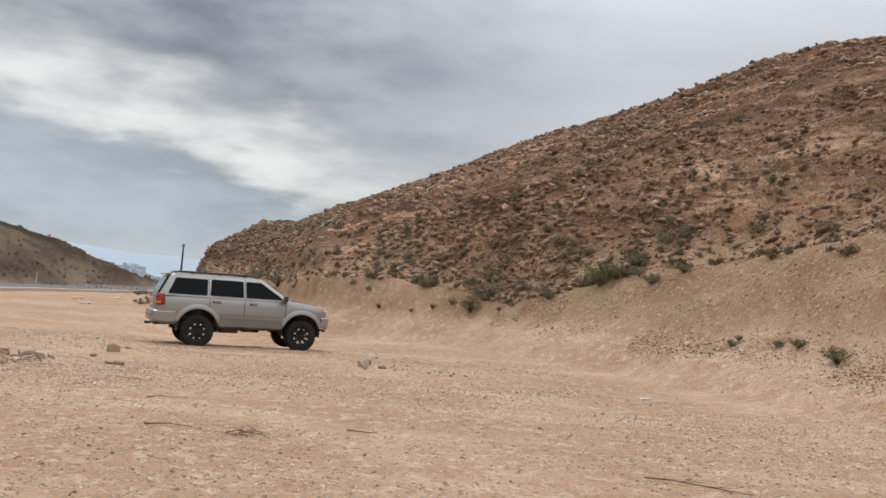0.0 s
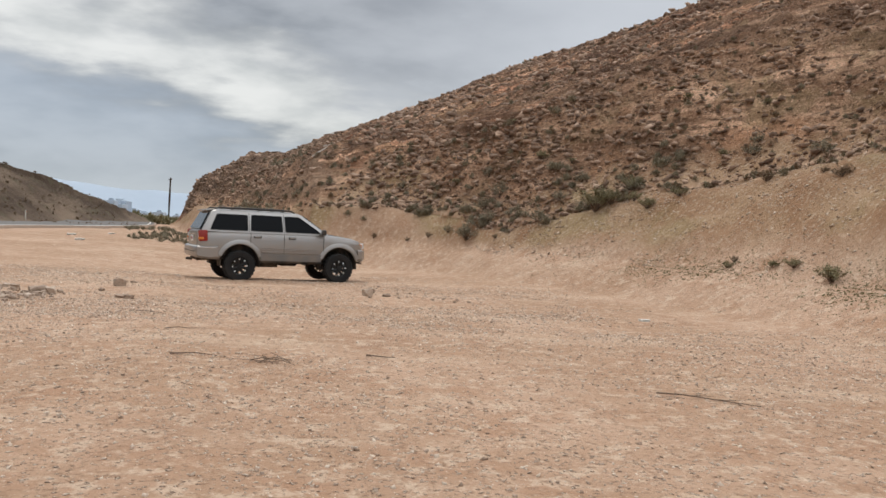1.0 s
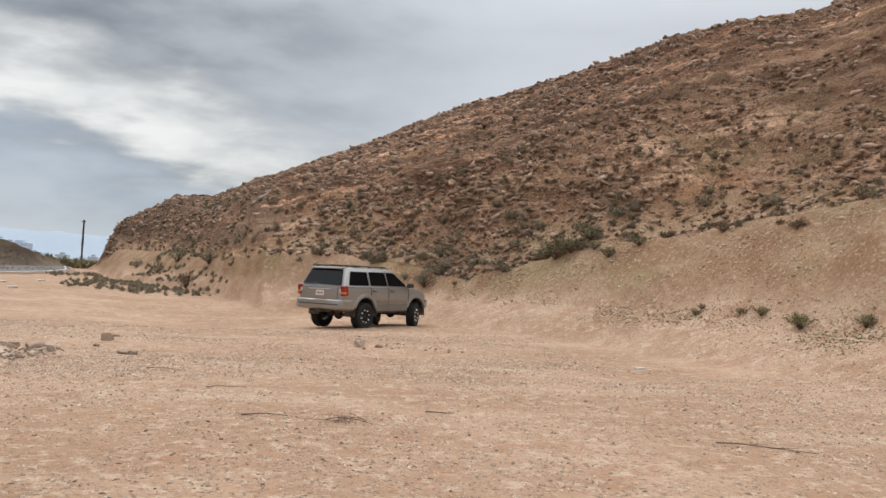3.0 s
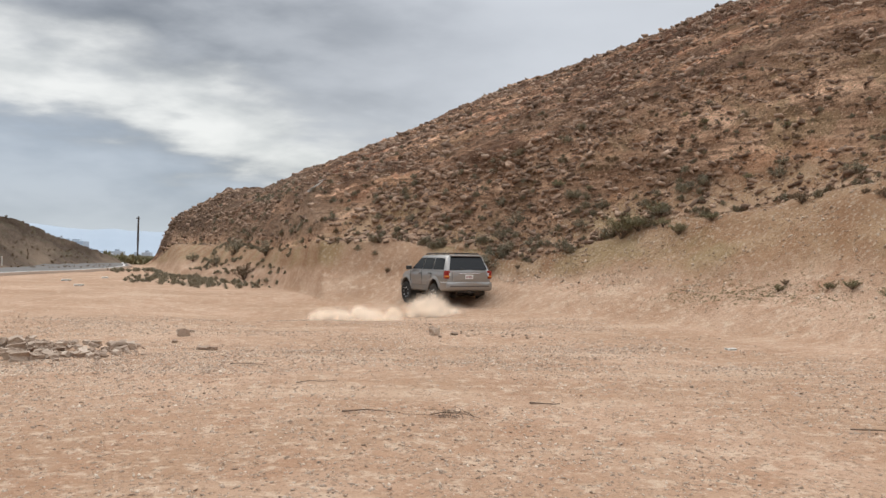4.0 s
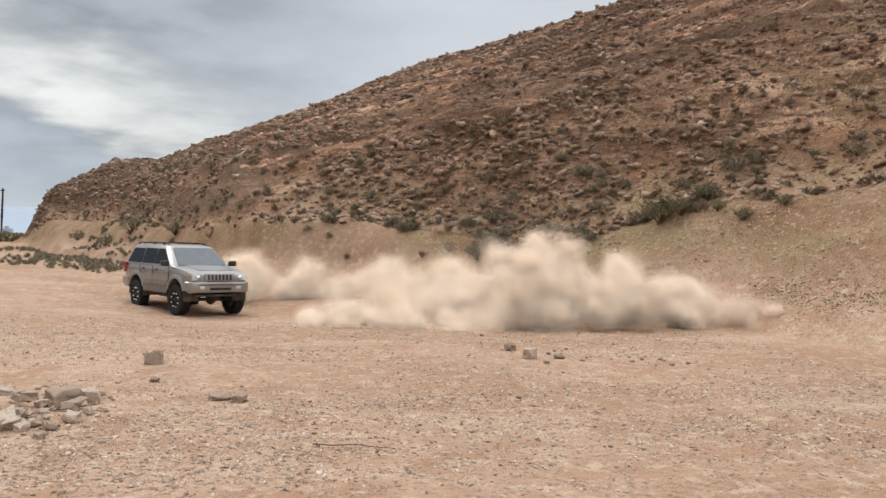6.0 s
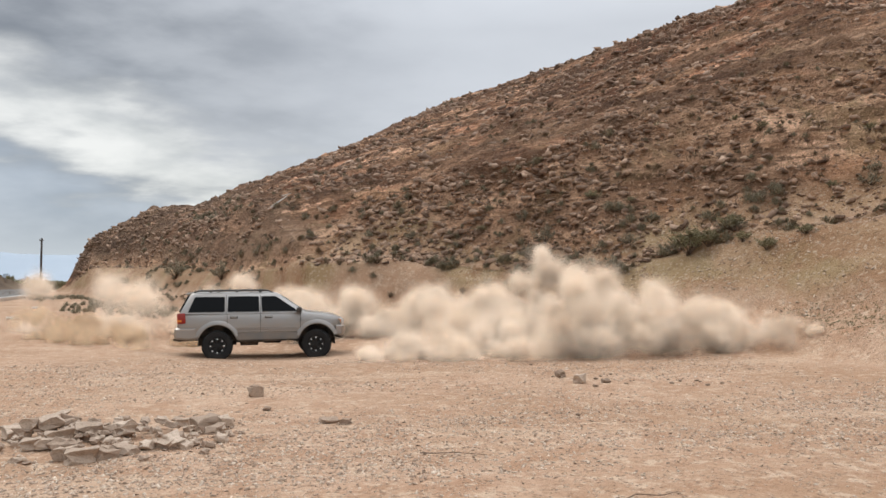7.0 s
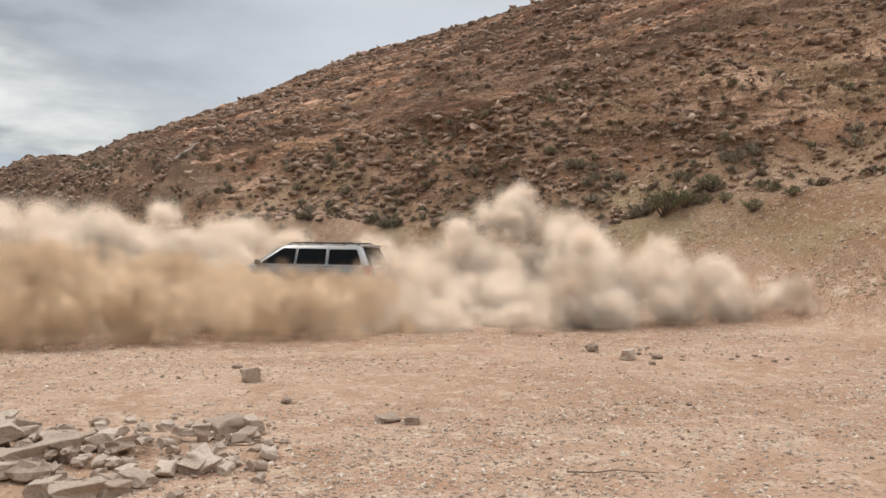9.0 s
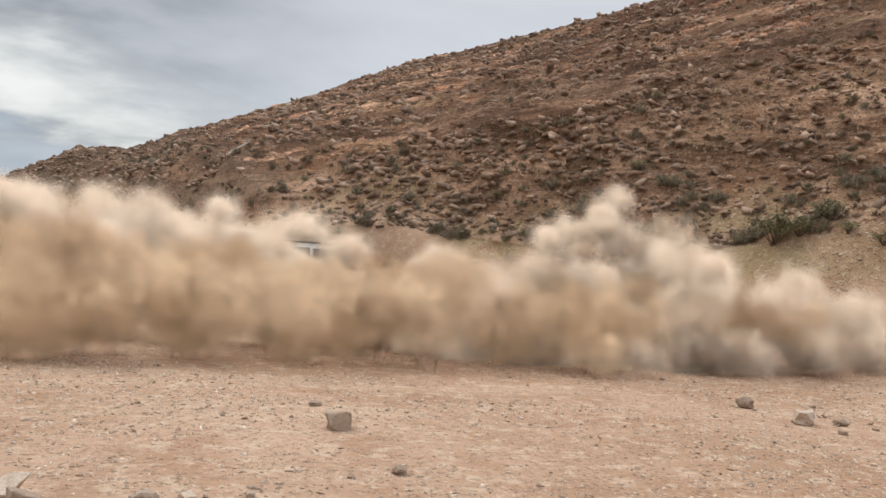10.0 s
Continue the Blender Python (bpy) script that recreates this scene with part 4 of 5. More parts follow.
def build_stones():
    # gravel over the open ground, denser in patches
    r = rng(5)
    x, y = polar(r, 46000, -42, 40, 3.5, 15)
    x2, y2 = polar(r, 16000, -36, 34, 12, 27)
    x3, y3 = r.uniform(-13, 3, 30000), 11.5 + 11 * r.uniform(0, 1, 30000) ** 1.5
    x, y = np.concatenate([x, x2 - 3, x3]), np.concatenate([y, y2, y3])
    keep = vnoise(x / 1.6, y / 1.6, 0 * x, 9) * 0.6 + vnoise(x / 0.5, y / 0.5, 0 * x, 10) * 0.4 > r.uniform(0.25, 0.75, len(x))
    x, y = x[keep], y[keep]
    s = 0.004 + 0.022 * r.uniform(0, 1, len(x)) ** 4 + 0.0005 * np.hypot(x, y)
    tagged(scatter("gravel", 6, x, y, s, OCT_V, OCT_F, M["gravel"], (1.0, 0.85, 0.38), 0.45), "loose tan and grey gravel on the sand", "gravel", kind="stuff")
    # pale gravel and small stones on the graded bank
    az = r.uniform(2, 44, 9000)
    rf, rc = np.interp(az, HILL[:, 0], HILL[:, 1]), np.interp(az, HILL[:, 0], HILL[:, 3])
    q = rf + (rc - rf) * r.uniform(-0.15, 1.0, len(az)) ** 1.3
    x, y = q * np.sin(np.radians(az)), q * np.cos(np.radians(az))
    keep = vnoise(x / 1.2, y / 1.2, 0 * x, 19) > r.uniform(0.2, 0.8, len(x))
    x, y = x[keep], y[keep]
    tagged(scatter("bank_stones", 7, x, y, 0.015 + 0.055 * r.uniform(0, 1, len(x)) ** 3, OCT_V, OCT_F, M["gravel"], (1.0, 0.85, 0.4), 0.45), "pale stones strewn over the earth bank", "stones", kind="stuff")
    # broken rock on the hillside
    x, y, r = hill_spots(8, 66000, -17.2, 46, 0.0, 1.0)
    keep = vnoise(x / 3.0, y / 3.0, 0 * x, 29) * 0.7 + vnoise(x / 0.9, y / 0.9, 0 * x, 30) * 0.3 > r.uniform(0.22, 0.72, len(x))
    x, y = x[keep], y[keep]
    s = (0.03 + 0.17 * r.uniform(0, 1, len(x)) ** 6) * np.clip(np.hypot(x, y) / 40, 0.7, 1.6) * np.where(x < -6, 0.75, 1.0)
    tagged(scatter("broken_rock", 9, x, y, s, BOX_V, BOX_F, M["scree"], (1.4, 1.0, 0.5), 0.58, 0.45, 0.6, 0.3), "angular brown rocks and ledges covering the hillside", "rocks", kind="stuff")


def tuft_arrays(r, n, blades, height, spread, width):
    """Blades fanning out from a foot, as loose triangles about the origin."""
    a, lean = r.uniform(0, 6.283, (n, blades)), r.uniform(0.05, 1.25, (n, blades))
    ln = r.uniform(0.45, 1.0, (n, blades))
    d = np.stack([np.sin(lean) * np.cos(a) * spread, np.sin(lean) * np.sin(a) * spread, np.cos(lean) * height], -1) * ln[..., None]
    mid = d * 0.55 + r.normal(0, 0.10, d.shape) * spread
    side = np.stack([-np.sin(a), np.cos(a), r.uniform(-0.6, 0.6, a.shape)], -1) * width
    return np.stack([d + mid * 0.0, mid + side, mid - side], -2)


def scrub_object(name, seed, xs, ys, sizes, material, blades=30, flat=0.75, width=0.10):
    r = rng(seed)
    n = len(xs)
    z, _ = land(xs, ys)
    t = tuft_arrays(r, n, blades * 2, flat, 0.75, width * 0.5) * sizes[:, None, None, None]
    t = t + np.stack([xs, ys, z - 0.04 * sizes], -1)[:, None, None]
    V = t.reshape(-1, 3)
    me = bpy.data.meshes.new(name)
    me.vertices.add(len(V))
    me.vertices.foreach_set("co", V.astype(np.float32).ravel())
    me.loops.add(len(V))
    me.loops.foreach_set("vertex_index", np.arange(len(V), dtype=np.int32))
    me.polygons.add(len(V) // 3)
    me.polygons.foreach_set("loop_start", np.arange(0, len(V), 3, dtype=np.int32))
    me.update(calc_edges=True)
    me.materials.append(material)
    return new(name, me)


def build_scrub():
    x, y, r = hill_spots(41, 900, -17, 46, 0.0, 0.95, 1.7)
    keep = vnoise(x / 4.0, y / 4.0, 0 * x, 51) > r.uniform(0.3, 0.65, len(x))
    x, y = x[keep], y[keep]
    k = len(x) // 2
    s = r.uniform(0.16, 0.42, len(x)) * np.clip(np.hypot(x, y) / 36, 0.8, 1.8)
    tagged(scrub_object("grey_scrub", 42, x[:k], y[:k], s[:k], M["sage"], 46), "low grey-green scrub dotted over the hillside", "scrub", kind="stuff")
    tagged(scrub_object("brown_scrub", 43, x[k:], y[k:], s[k:], M["dry_scrub"], 40), "dry brown scrub dotted over the hillside", "scrub", kind="stuff")
    x, y, r = hill_spots(141, 380, -10, 46, -0.02, 0.38, 1.3)
    keep = vnoise(x / 3.0, y / 3.0, 0 * x, 151) > r.uniform(0.3, 0.6, len(x))
    x, y = x[keep], y[keep]
    tagged(scrub_object("sagebrush", 142, x, y, r.uniform(0.25, 0.62, len(x)), M["sage"], 90, 0.7, 0.055), "grey-green sagebrush crowding behind the bank", "scrub", kind="stuff")
    x, y = polar(rng(143), 500, -34, -20, 72, 110)
    tagged(scrub_object("slope_scrub", 144, x, y, rng(145).uniform(0.15, 0.45, 500), M["dry_scrub"], 40), "brown scrub on the hill across the road", "scrub", kind="stuff")
    # grassy weeds at the foot of the bank
    r = rng(44)
    az = r.uniform(4, 42, 9000)
    rf = np.interp(az, HILL[:, 0], HILL[:, 1])
    q = rf + r.normal(0.1, 0.7, len(az))
    x, y = q * np.sin(np.radians(az)), q * np.cos(np.radians(az))
    keep = vnoise(x / 1.8, y / 1.8, 0 * x, 61) > r.uniform(0.35, 0.7, len(x))
    x, y = x[keep], y[keep]
    tagged(scrub_object("weeds", 45, x, y, r.uniform(0.025, 0.085, len(x)), M["weed"], 14, 0.45, 0.10), "thin yellow-green weeds along the foot of the bank", "weeds", kind="stuff")
    # scrub round the end of the bluff and along the verge
    x, y = polar(rng(46), 900, -21, -9.5, 44, 72)
    r = rng(47)
    keep = vnoise(x / 5, y / 5, 0 * x, 71) > r.uniform(0.25, 0.7, len(x))
    x, y = x[keep], y[keep]
    tagged(scrub_object("verge_scrub", 48, x, y, r.uniform(0.2, 0.55, len(x)), M["sage"], 46), "grey-green scrub below the rocky bluff", "scrub", kind="stuff")


def bush_kind(seed, leaf_mat, dense):
    """A shrub one metre across: a sheaf of stems with small leaves towards their ends."""
    r = rng(seed)
    bm = bmesh.new()
    tips = []
    for k in range(26):
        a, lean = r.uniform(0, 6.283), r.uniform(0.1, 1.15)
        ln = r.uniform(0.38, 0.62)
        d = Vector((math.sin(lean) * math.cos(a), math.sin(lean) * math.sin(a), math.cos(lean) * 0.85))
        p0, p1 = Vector((r.normal(0, 0.03), r.normal(0, 0.03), -0.03)), d * ln * 0.55
        p2 = d * ln + Vector((r.normal(0, 0.05), r.normal(0, 0.05), abs(r.normal(0, 0.05))))
        tube([p0, p1, p2], [0.011, 0.007, 0.003], 3, bm)
        tips += [(p1, p2)] * dense
    verts, faces = [], []
    for p1, p2 in tips:
        c = p1.lerp(p2, r.uniform(0.1, 1.12)) + Vector(r.normal(0, 0.035, 3))
        u = Vector(r.normal(0, 1, 3)).normalized() * r.uniform(0.018, 0.045)
        w = u.cross(Vector(r.normal(0, 1, 3))).normalized() * r.uniform(0.008, 0.018)
        i = len(verts)
        verts += [c - u, c + w, c + u, c - w]
        faces.append((i, i + 1, i + 2, i + 3))
    root = new("bush")
    part("stem", bm, M["twig"], root, "thin woody stems")["kind"] = "stuff"
    mesh_object("foliage", verts, faces, M[leaf_mat], root, False)["kind"] = "stuff"
    return root


# place and width, by kind
SAGE_BUSHES = ((1.9, 30.9, 0.95), (1.0, 31.4, 0.65), (1.8, 31.7, 1.0), (1.1, 31.0, 1.2), (1.6, 30.9, 1.1), (3.5, 28.4, 0.9), (3.4, 29.6, 0.4), (2.4, 31.8, 1.1), (2.0, 33.1, 0.8), (-1.7, 36.9, 0.8),
               (5.1, 29.0, 0.7), (6.3, 26.0, 0.95), (5.1, 27.4, 1.0), (9.6, 24.3, 0.55), (10.2, 21.4, 0.8), (7.4, 26.2, 0.6), (-14.4, 60.8, 2.2), (-16.7, 64.6, 1.7), (-10.5, 50.9, 1.8), (-20.2, 72.0, 1.7),
               (9.4, 24.2, 0.75), (7.8, 26.3, 0.5), (2.7, 30.3, 0.7), (0.4, 32.1, 0.6), (4.3, 28.9, 0.7))
CREOSOTE_BUSHES = ((5.2, 26.6, 1.5), (5.6, 26.2, 0.95), (6.3, 26.1, 1.0), (6.3, 24.3, 0.75), (6.1, 25.2, 0.6), (3.9, 31.1, 0.7), (4.9, 30.1, 0.45), (0.7, 34.6, 0.65), (7.9, 16.0, 0.85), (7.7, 17.3, 0.5), (8.4, 14.5, 0.6),
                   (7.1, 23.8, 0.6), (8.8, 25.0, 0.5), (8.5, 28.0, 0.5), (7.5, 29.8, 0.4), (10.1, 25.1, 0.4), (9.2, 10.6, 0.6), (6.9, 19.1, 0.4), (7.5, 17.9, 0.42), (8.3, 29.3, 0.45), (6.6, 31.5, 0.45), (3.0, 34.4, 0.5))
DRY_BUSHES = ((8.8, 21.6, 0.6), (9.4, 18.8, 0.75), (11.2, 13.4, 0.9), (9.2, 12.2, 0.65), (9.9, 11.6, 0.75), (11.2, 15.2, 0.45), (10.8, 17.0, 0.45), (-2.8, 34.9, 0.45), (-0.4, 32.8, 0.45), (2.1, 29.5, 0.35), (-3.2, 36.2, 0.55),
              (9.3, 19.5, 0.35), (-11.9, 51.4, 2.0), (7.1, 19.2, 0.35), (-1.3, 33.6, 0.4), (-4.6, 36.9, 0.5), (-5.8, 37.8, 0.5))


def build_bushes():
    kinds = [(bush_kind(101, "sage", 34), "grey-green sagebrush growing among the rocks"), (bush_kind(102, "creosote", 40), "dark olive creosote bush on the slope"),
             (bush_kind(103, "dry_scrub", 30), "dry brown desert bush on the earth bank")]
    r = rng(110)
    for k, x, y, w in [(k, *b) for k, group in enumerate((SAGE_BUSHES, CREOSOTE_BUSHES, DRY_BUSHES)) for b in group]:
        kind, label = kinds[k]
        b = copy_thing(kind, pose(x, y, height(x, y) - 0.02, 0, 0, r.uniform(0, 360)))
        s = w * 1.0
        b.scale = (s, s, s * r.uniform(0.75, 1.0))
        tagged(b, label, "bush", group="desert bushes")
    for kind, _ in kinds:
        for o in (*kind.children, kind):
            bpy.data.objects.remove(o)


def stone_mesh(name, seed, blocky, material):
    """A broken stone of about one metre."""
    r = rng(seed)
    bm = bmesh.new()
    if blocky:
        bmesh.ops.create_cube(bm, size=0.9)
        bmesh.ops.subdivide_edges(bm, edges=bm.edges[:], cuts=1, use_grid_fill=True)
        for v in bm.verts:
            v.co += Vector(r.normal(0, 0.11, 3))
            v.co.x *= 1.1
            v.co.z *= 0.8
        bmesh.ops.bevel(bm, geom=bm.edges[:], offset=0.045, segments=1, affect="EDGES")
    else:
        bmesh.ops.create_icosphere(bm, subdivisions=2, radius=0.55)
        for v in bm.verts:
            v.co *= 1 + 0.55 * noise.noise(v.co * 2.3 + Vector((seed, 0, 0)))
            v.co.z *= 0.72
    me = bpy.data.meshes.new(name)
    bm.to_mesh(me)
    bm.free()
    me.materials.append(material)
    return me


def put_stone(me, name, x, y, size, squash, turn, label, category, group="", lift=0.0, tilt=(0, 0)):
    ob = new(name, me)
    z = height(x, y)
    ob.matrix_world = pose(x, y, z + size * squash * 0.30 + lift, tilt[0], tilt[1], turn)
    ob.scale = (size, size * 0.85, size * squash)
    return tagged(ob, label, category, group)


def build_loose_stones():
    shapes = [stone_mesh("stone", 200 + k, k % 2 == 0, M["stone"]) for k in range(4)]
    block = stone_mesh("stone", 211, True, M["rubble"])
    put_stone(block, "stone", -6.77, 16.75, 0.215, 0.95, 12, "square grey-brown stone block alone on the sand", "stone")
    put_stone(shapes[1], "stone", -6.85, 17.8, 0.14, 0.5, 40, "small dark flat stone on the sand", "stone")
    put_stone(shapes[0], "stone", -5.8, 14.3, 0.21, 0.45, 20, "flat brown slab of stone on the sand", "stone")
    put_stone(shapes[2], "stone", -5.6, 14.17, 0.15, 0.6, 70, "dark broken stone beside a slab", "stone")
    put_stone(shapes[3], "stone", -6.55, 15.3, 0.12, 0.7, 70, "small dark stone on the sand", "stone")
    put_stone(block, "stone", -1.6, 17.2, 0.24, 0.85, 50, "pale rounded stone on the open ground", "stone")
    put_stone(shapes[0], "stone", -1.2, 17.1, 0.14, 0.6, 10, "pale flat stone on the open ground", "stone")
    put_stone(shapes[1], "stone", -1.6, 18.2, 0.20, 0.95, 80, "dark upright stone on the open ground", "stone")
    r = rng(220)
    for k in range(26):
        x, y = (r.uniform(-1.7, 0.5), r.uniform(16.3, 17.9)) if k < 14 else (r.uniform(-9, 2), r.uniform(9, 22))
        put_stone(shapes[k % 4], "stone", x, y, r.uniform(0.03, 0.08), r.uniform(0.5, 0.8), r.uniform(0, 360), "small brown stone lying on the sand", "stone", "loose stones")
    # pale scraps of litter
    for x, y, s in ((3.68, 14.4, 0.16), (7.9, 14.0, 0.09), (-20.0, 44.0, 0.4), (-17.8, 40.0, 0.38), (-19.2, 47.5, 0.3)):
        put_stone(shapes[1], "litter", x, y, s, 0.35, 20 * s, "crumpled white scrap lying on the ground", "litter").data = PALE


def build_rubble():
    """The heap of broken paving."""
    shapes = [stone_mesh("rubble_stone", 300 + k, k % 3 != 2, M["rubble"]) for k in range(6)]
    r = rng(310)
    n = 0
    for k in range(250):
        u = r.uniform(0, 1)
        x = -9.6 + 2.7 * u + r.normal(0, 0.14)
        y = 13.72 + r.normal(0, 0.48) + 0.25 * (0.5 - u)
        big = r.uniform(0, 1) < 0.17
        s = r.uniform(0.14, 0.25) if big else r.uniform(0.03, 0.12)
        lift = max(0, 0.13 - 0.2 * abs(y - 13.82)) * r.uniform(0, 1.2) * (u < 0.8)
        put_stone(shapes[k % 6], "rubble_stone", x, y, s, r.uniform(0.6, 0.95), r.uniform(0, 360),
                  "broken grey-brown stone in the rubble heap" if big else "small chip in the rubble heap", "stone", "rubble heap", lift, (r.normal(0, 8), r.normal(0, 8)))


def stick(name, pts, r0, label, twigs=()):
    """A bent dry stick lying on the ground."""
    root = new(name)
    bm = bmesh.new()
    path = [(x, y, height(x, y) + h) for x, y, h in pts]
    r0 *= 0.6
    tube(path, [r0 * (1 - 0.6 * k / (len(path) - 1)) for k in range(len(path))], 6, bm)
    part("stem", bm, M["dead_wood"], root, "", True)
    for a, b in twigs:
        bm = tube([(a[0], a[1], height(a[0], a[1]) + a[2]), (b[0], b[1], height(b[0], b[1]) + b[2])], [r0 * 0.55, r0 * 0.2], 5)
        part("twig", bm, M["dead_wood"], root, "", True)
    return tagged(root, label, "stick")


def build_sticks():
    stick("stick", [(-0.95, 8.96, 0.012), (-0.86, 8.86, 0.025), (-0.7, 8.85, 0.018), (-0.62, 8.92, 0.01)], 0.018, "short dark stick on the sand")
    stick("stick", [(2.02, 7.72, 0.015), (2.25, 7.6, 0.03), (2.5, 7.42, 0.02), (2.86, 7.2, 0.012)], 0.016, "long dry branch lying on the sand", [((2.3, 7.57, 0.03), (2.55, 7.62, 0.02)), ((2.5, 7.42, 0.02), (2.7, 7.25, 0.05))])
    stick("stick", [(-4.95, 12.45, 0.01), (-4.82, 12.3, 0.03), (-4.62, 12.36, 0.02), (-4.5, 12.24, 0.03), (-4.32, 12.27, 0.01)], 0.011, "thin dry stick on the sand")
    stick("stick", [(-3.7, 10.35, 0.01), (-3.55, 10.47, 0.02), (-3.38, 10.38, 0.02), (-3.2, 10.47, 0.01)], 0.011, "thin dry stick on the sand")
    stick("stick", [(-7.2, 13.75, 0.01), (-7.06, 13.64, 0.025), (-6.9, 13.73, 0.02), (-6.72, 13.66, 0.01)], 0.012, "thin dry stick beside the rubble heap")
    stick("stick", [(-3.0, 8.4, 0.012), (-2.75, 8.45, 0.03), (-2.5, 8.4, 0.012)], 0.016, "thin crooked stick on the sand")
    branch = stick("bleached_branch", [(-7.9, 49.3, 0.12), (-7.5, 49.2, 0.22), (-7.1, 49.3, 0.30), (-6.9, 49.25, 0.55)], 0.10, "bleached white dead branch lying on the slope", [((-7.2, 49.3, 0.28), (-6.7, 49.2, 0.32))])
    for o in branch.children:
        o.data.materials[0] = M["pale"]
    r = rng(401)
    tw = []
    for k in range(16):
        a, b = r.normal(0, 0.16, 2), r.normal(0, 0.24, 2)
        tw.append(((-1.85 + a[0] * 0.8, 8.12 + a[1] * 0.7, 0.015), (-1.8 + b[0] * 0.8, 8.1 + b[1] * 0.7, r.uniform(0.02, 0.13))))
    stick("twig_heap", [(-2.1, 8.2, 0.015), (-1.95, 8.12, 0.06), (-1.75, 8.14, 0.03), (-1.6, 8.0, 0.012)], 0.011, "tangle of dark dry twigs on the sand", tw)


PALE = stone_mesh("scrap", 500, True, M["pale"])


# ---- the road through the gap and the far distance ----
def build_road():
    line = [(-44, 18), (-36, 32), (-29.5, 46), (-28.8, 58), (-31, 72), (-35, 88), (-41, 106), (-50, 132), (-70, 180)]
    pts = []
    for (x0, y0), (x1, y1) in zip(line, line[1:]):
        for k in range(12):
            pts.append(Vector((x0 + (x1 - x0) * k / 12, y0 + (y1 - y0) * k / 12)))

    def strip(name, off0, off1, lift, mat, label, kind):
        X, Y = [], []
        for i, p in enumerate(pts):
            d = (pts[min(i + 3, len(pts) - 1)] - pts[max(i - 3, 0)]).normalized()
            nrm = Vector((d.y, -d.x))
            row = [p + nrm * (off0 + (off1 - off0) * k / 5) for k in (-0.3, 0, 1, 2, 3, 4, 5, 5.3)]
            X.append([q.x for q in row]), Y.append([q.y for q in row])
        X, Y = np.array(X), np.array(Y)
        Z = np.minimum(land(X, Y, False)[0], 0.62) + lift
        Z[:, 0] -= 0.4
        Z[:, -1] -= 0.4
        ob = grid_mesh(name, X, Y, Z, mat)
        return tagged(ob, label, "road", kind=kind)

    strip("road", -4.0, 4.0, 0.16, M["asphalt"], "worn grey asphalt road curving through the gap", "structure")
    strip("kerb", 3.9, 4.2, 0.175, M["stone"], "low brown stone edge along the road", "structure")
    strip("road_line", 3.3, 3.5, 0.172, M["road_white"], "faded white edge line on the road", "structure")
    for x, y in ((-36.6, 72.0),):
        post = new("marker_post")
        z = height(x, y)
        part("post", slab(x, y, z + 0.4, 0.08, 0.08, 0.9, 0.02), M["road_white"], post)
        part("reflector", slab(x + 0.05, y, z + 0.7, 0.02, 0.06, 0.1), M["amber_lens"], post)
        tagged(post, "white roadside marker post on the verge", "post", "marker posts")


def build_pole():
    x, y = -52.0, 158.0
    pole = new("utility_pole")
    part("shaft", tube([(x, y, -0.5), (x, y, 4.5), (x + 0.06, y, 9.4)], [0.22, 0.20, 0.14], 10), M["pole_wood"], pole, "dark weathered wooden shaft", True)
    part("crossarm", slab(x, y, 9.0, 0.7, 0.12, 0.14, 0.02), M["pole_wood"], pole)
    for d in (-0.28, 0.28):
        part("insulator", tube([(x + d, y, 9.05), (x + d, y, 9.28)], [0.06, 0.04], 8), M["plate_white"], pole)
    tagged(pole, "dark wooden utility pole beside the road", "pole")


def build_distance():
    # range on the horizon, its pale blue haze painted into the colour
    n = 260
    az = np.linspace(-75, 20, n)
    h = 0.031 + 0.012 * fbm(az / 9, 0 * az, 0 * az, 5, 90) + 0.010 * np.exp(-((az + 27) / 4) ** 2)
    R = 3900.0
    rows = []
    for back, up in ((-900, -0.02), (-500, 0.35), (-200, 0.75), (0, 1.0), (300, 0.5)):
        q = R + back + 120 * fbm(az / 2.0, 0 * az + up, 0 * az, 4, 95)
        rows.append((q * np.sin(np.radians(az)), q * np.cos(np.radians(az)), R * h * up))
    X, Y, Z = (np.array([r[i] for r in rows]) for i in range(3))
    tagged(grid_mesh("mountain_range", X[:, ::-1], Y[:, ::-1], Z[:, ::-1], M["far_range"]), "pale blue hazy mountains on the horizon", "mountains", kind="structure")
    r = rng(600)
    for k in range(26):
        a = radians(r.uniform(-28, -16.5)) if k > 5 else radians(-22.6 + 0.28 * k)
        q = r.uniform(1700, 2000)
        w, hh = r.uniform(14, 40), (r.uniform(8, 15) if k > 5 else r.uniform(24, 32))
        tower = new("tower")
        x, y = q * math.sin(a), q * math.cos(a)
        part("block", slab(x, y, hh / 2, w, w * 0.8, hh, 0.8), M["far_city"], tower)
        part("roof_plant", slab(x, y, hh + 2, w * 0.4, w * 0.3, 5, 0.3), M["far_city"], tower)
        tagged(tower, "hazy tower block far off on the plain", "building", "far city blocks")
    x, y = polar(rng(610), 900, -24, -15.5, 125, 300)
    tagged(scrub_object("far_trees", 611, x, y, rng(612).uniform(0.8, 2.4, 900), M["creosote"], 40, 0.8, 0.2), "dark trees and scrub beyond the gap", "trees", kind="stuff")


build_road()
build_pole()
build_distance()
build_bushes()
build_rubble()
build_loose_stones()
build_sticks()
build_scrub()
build_stones()


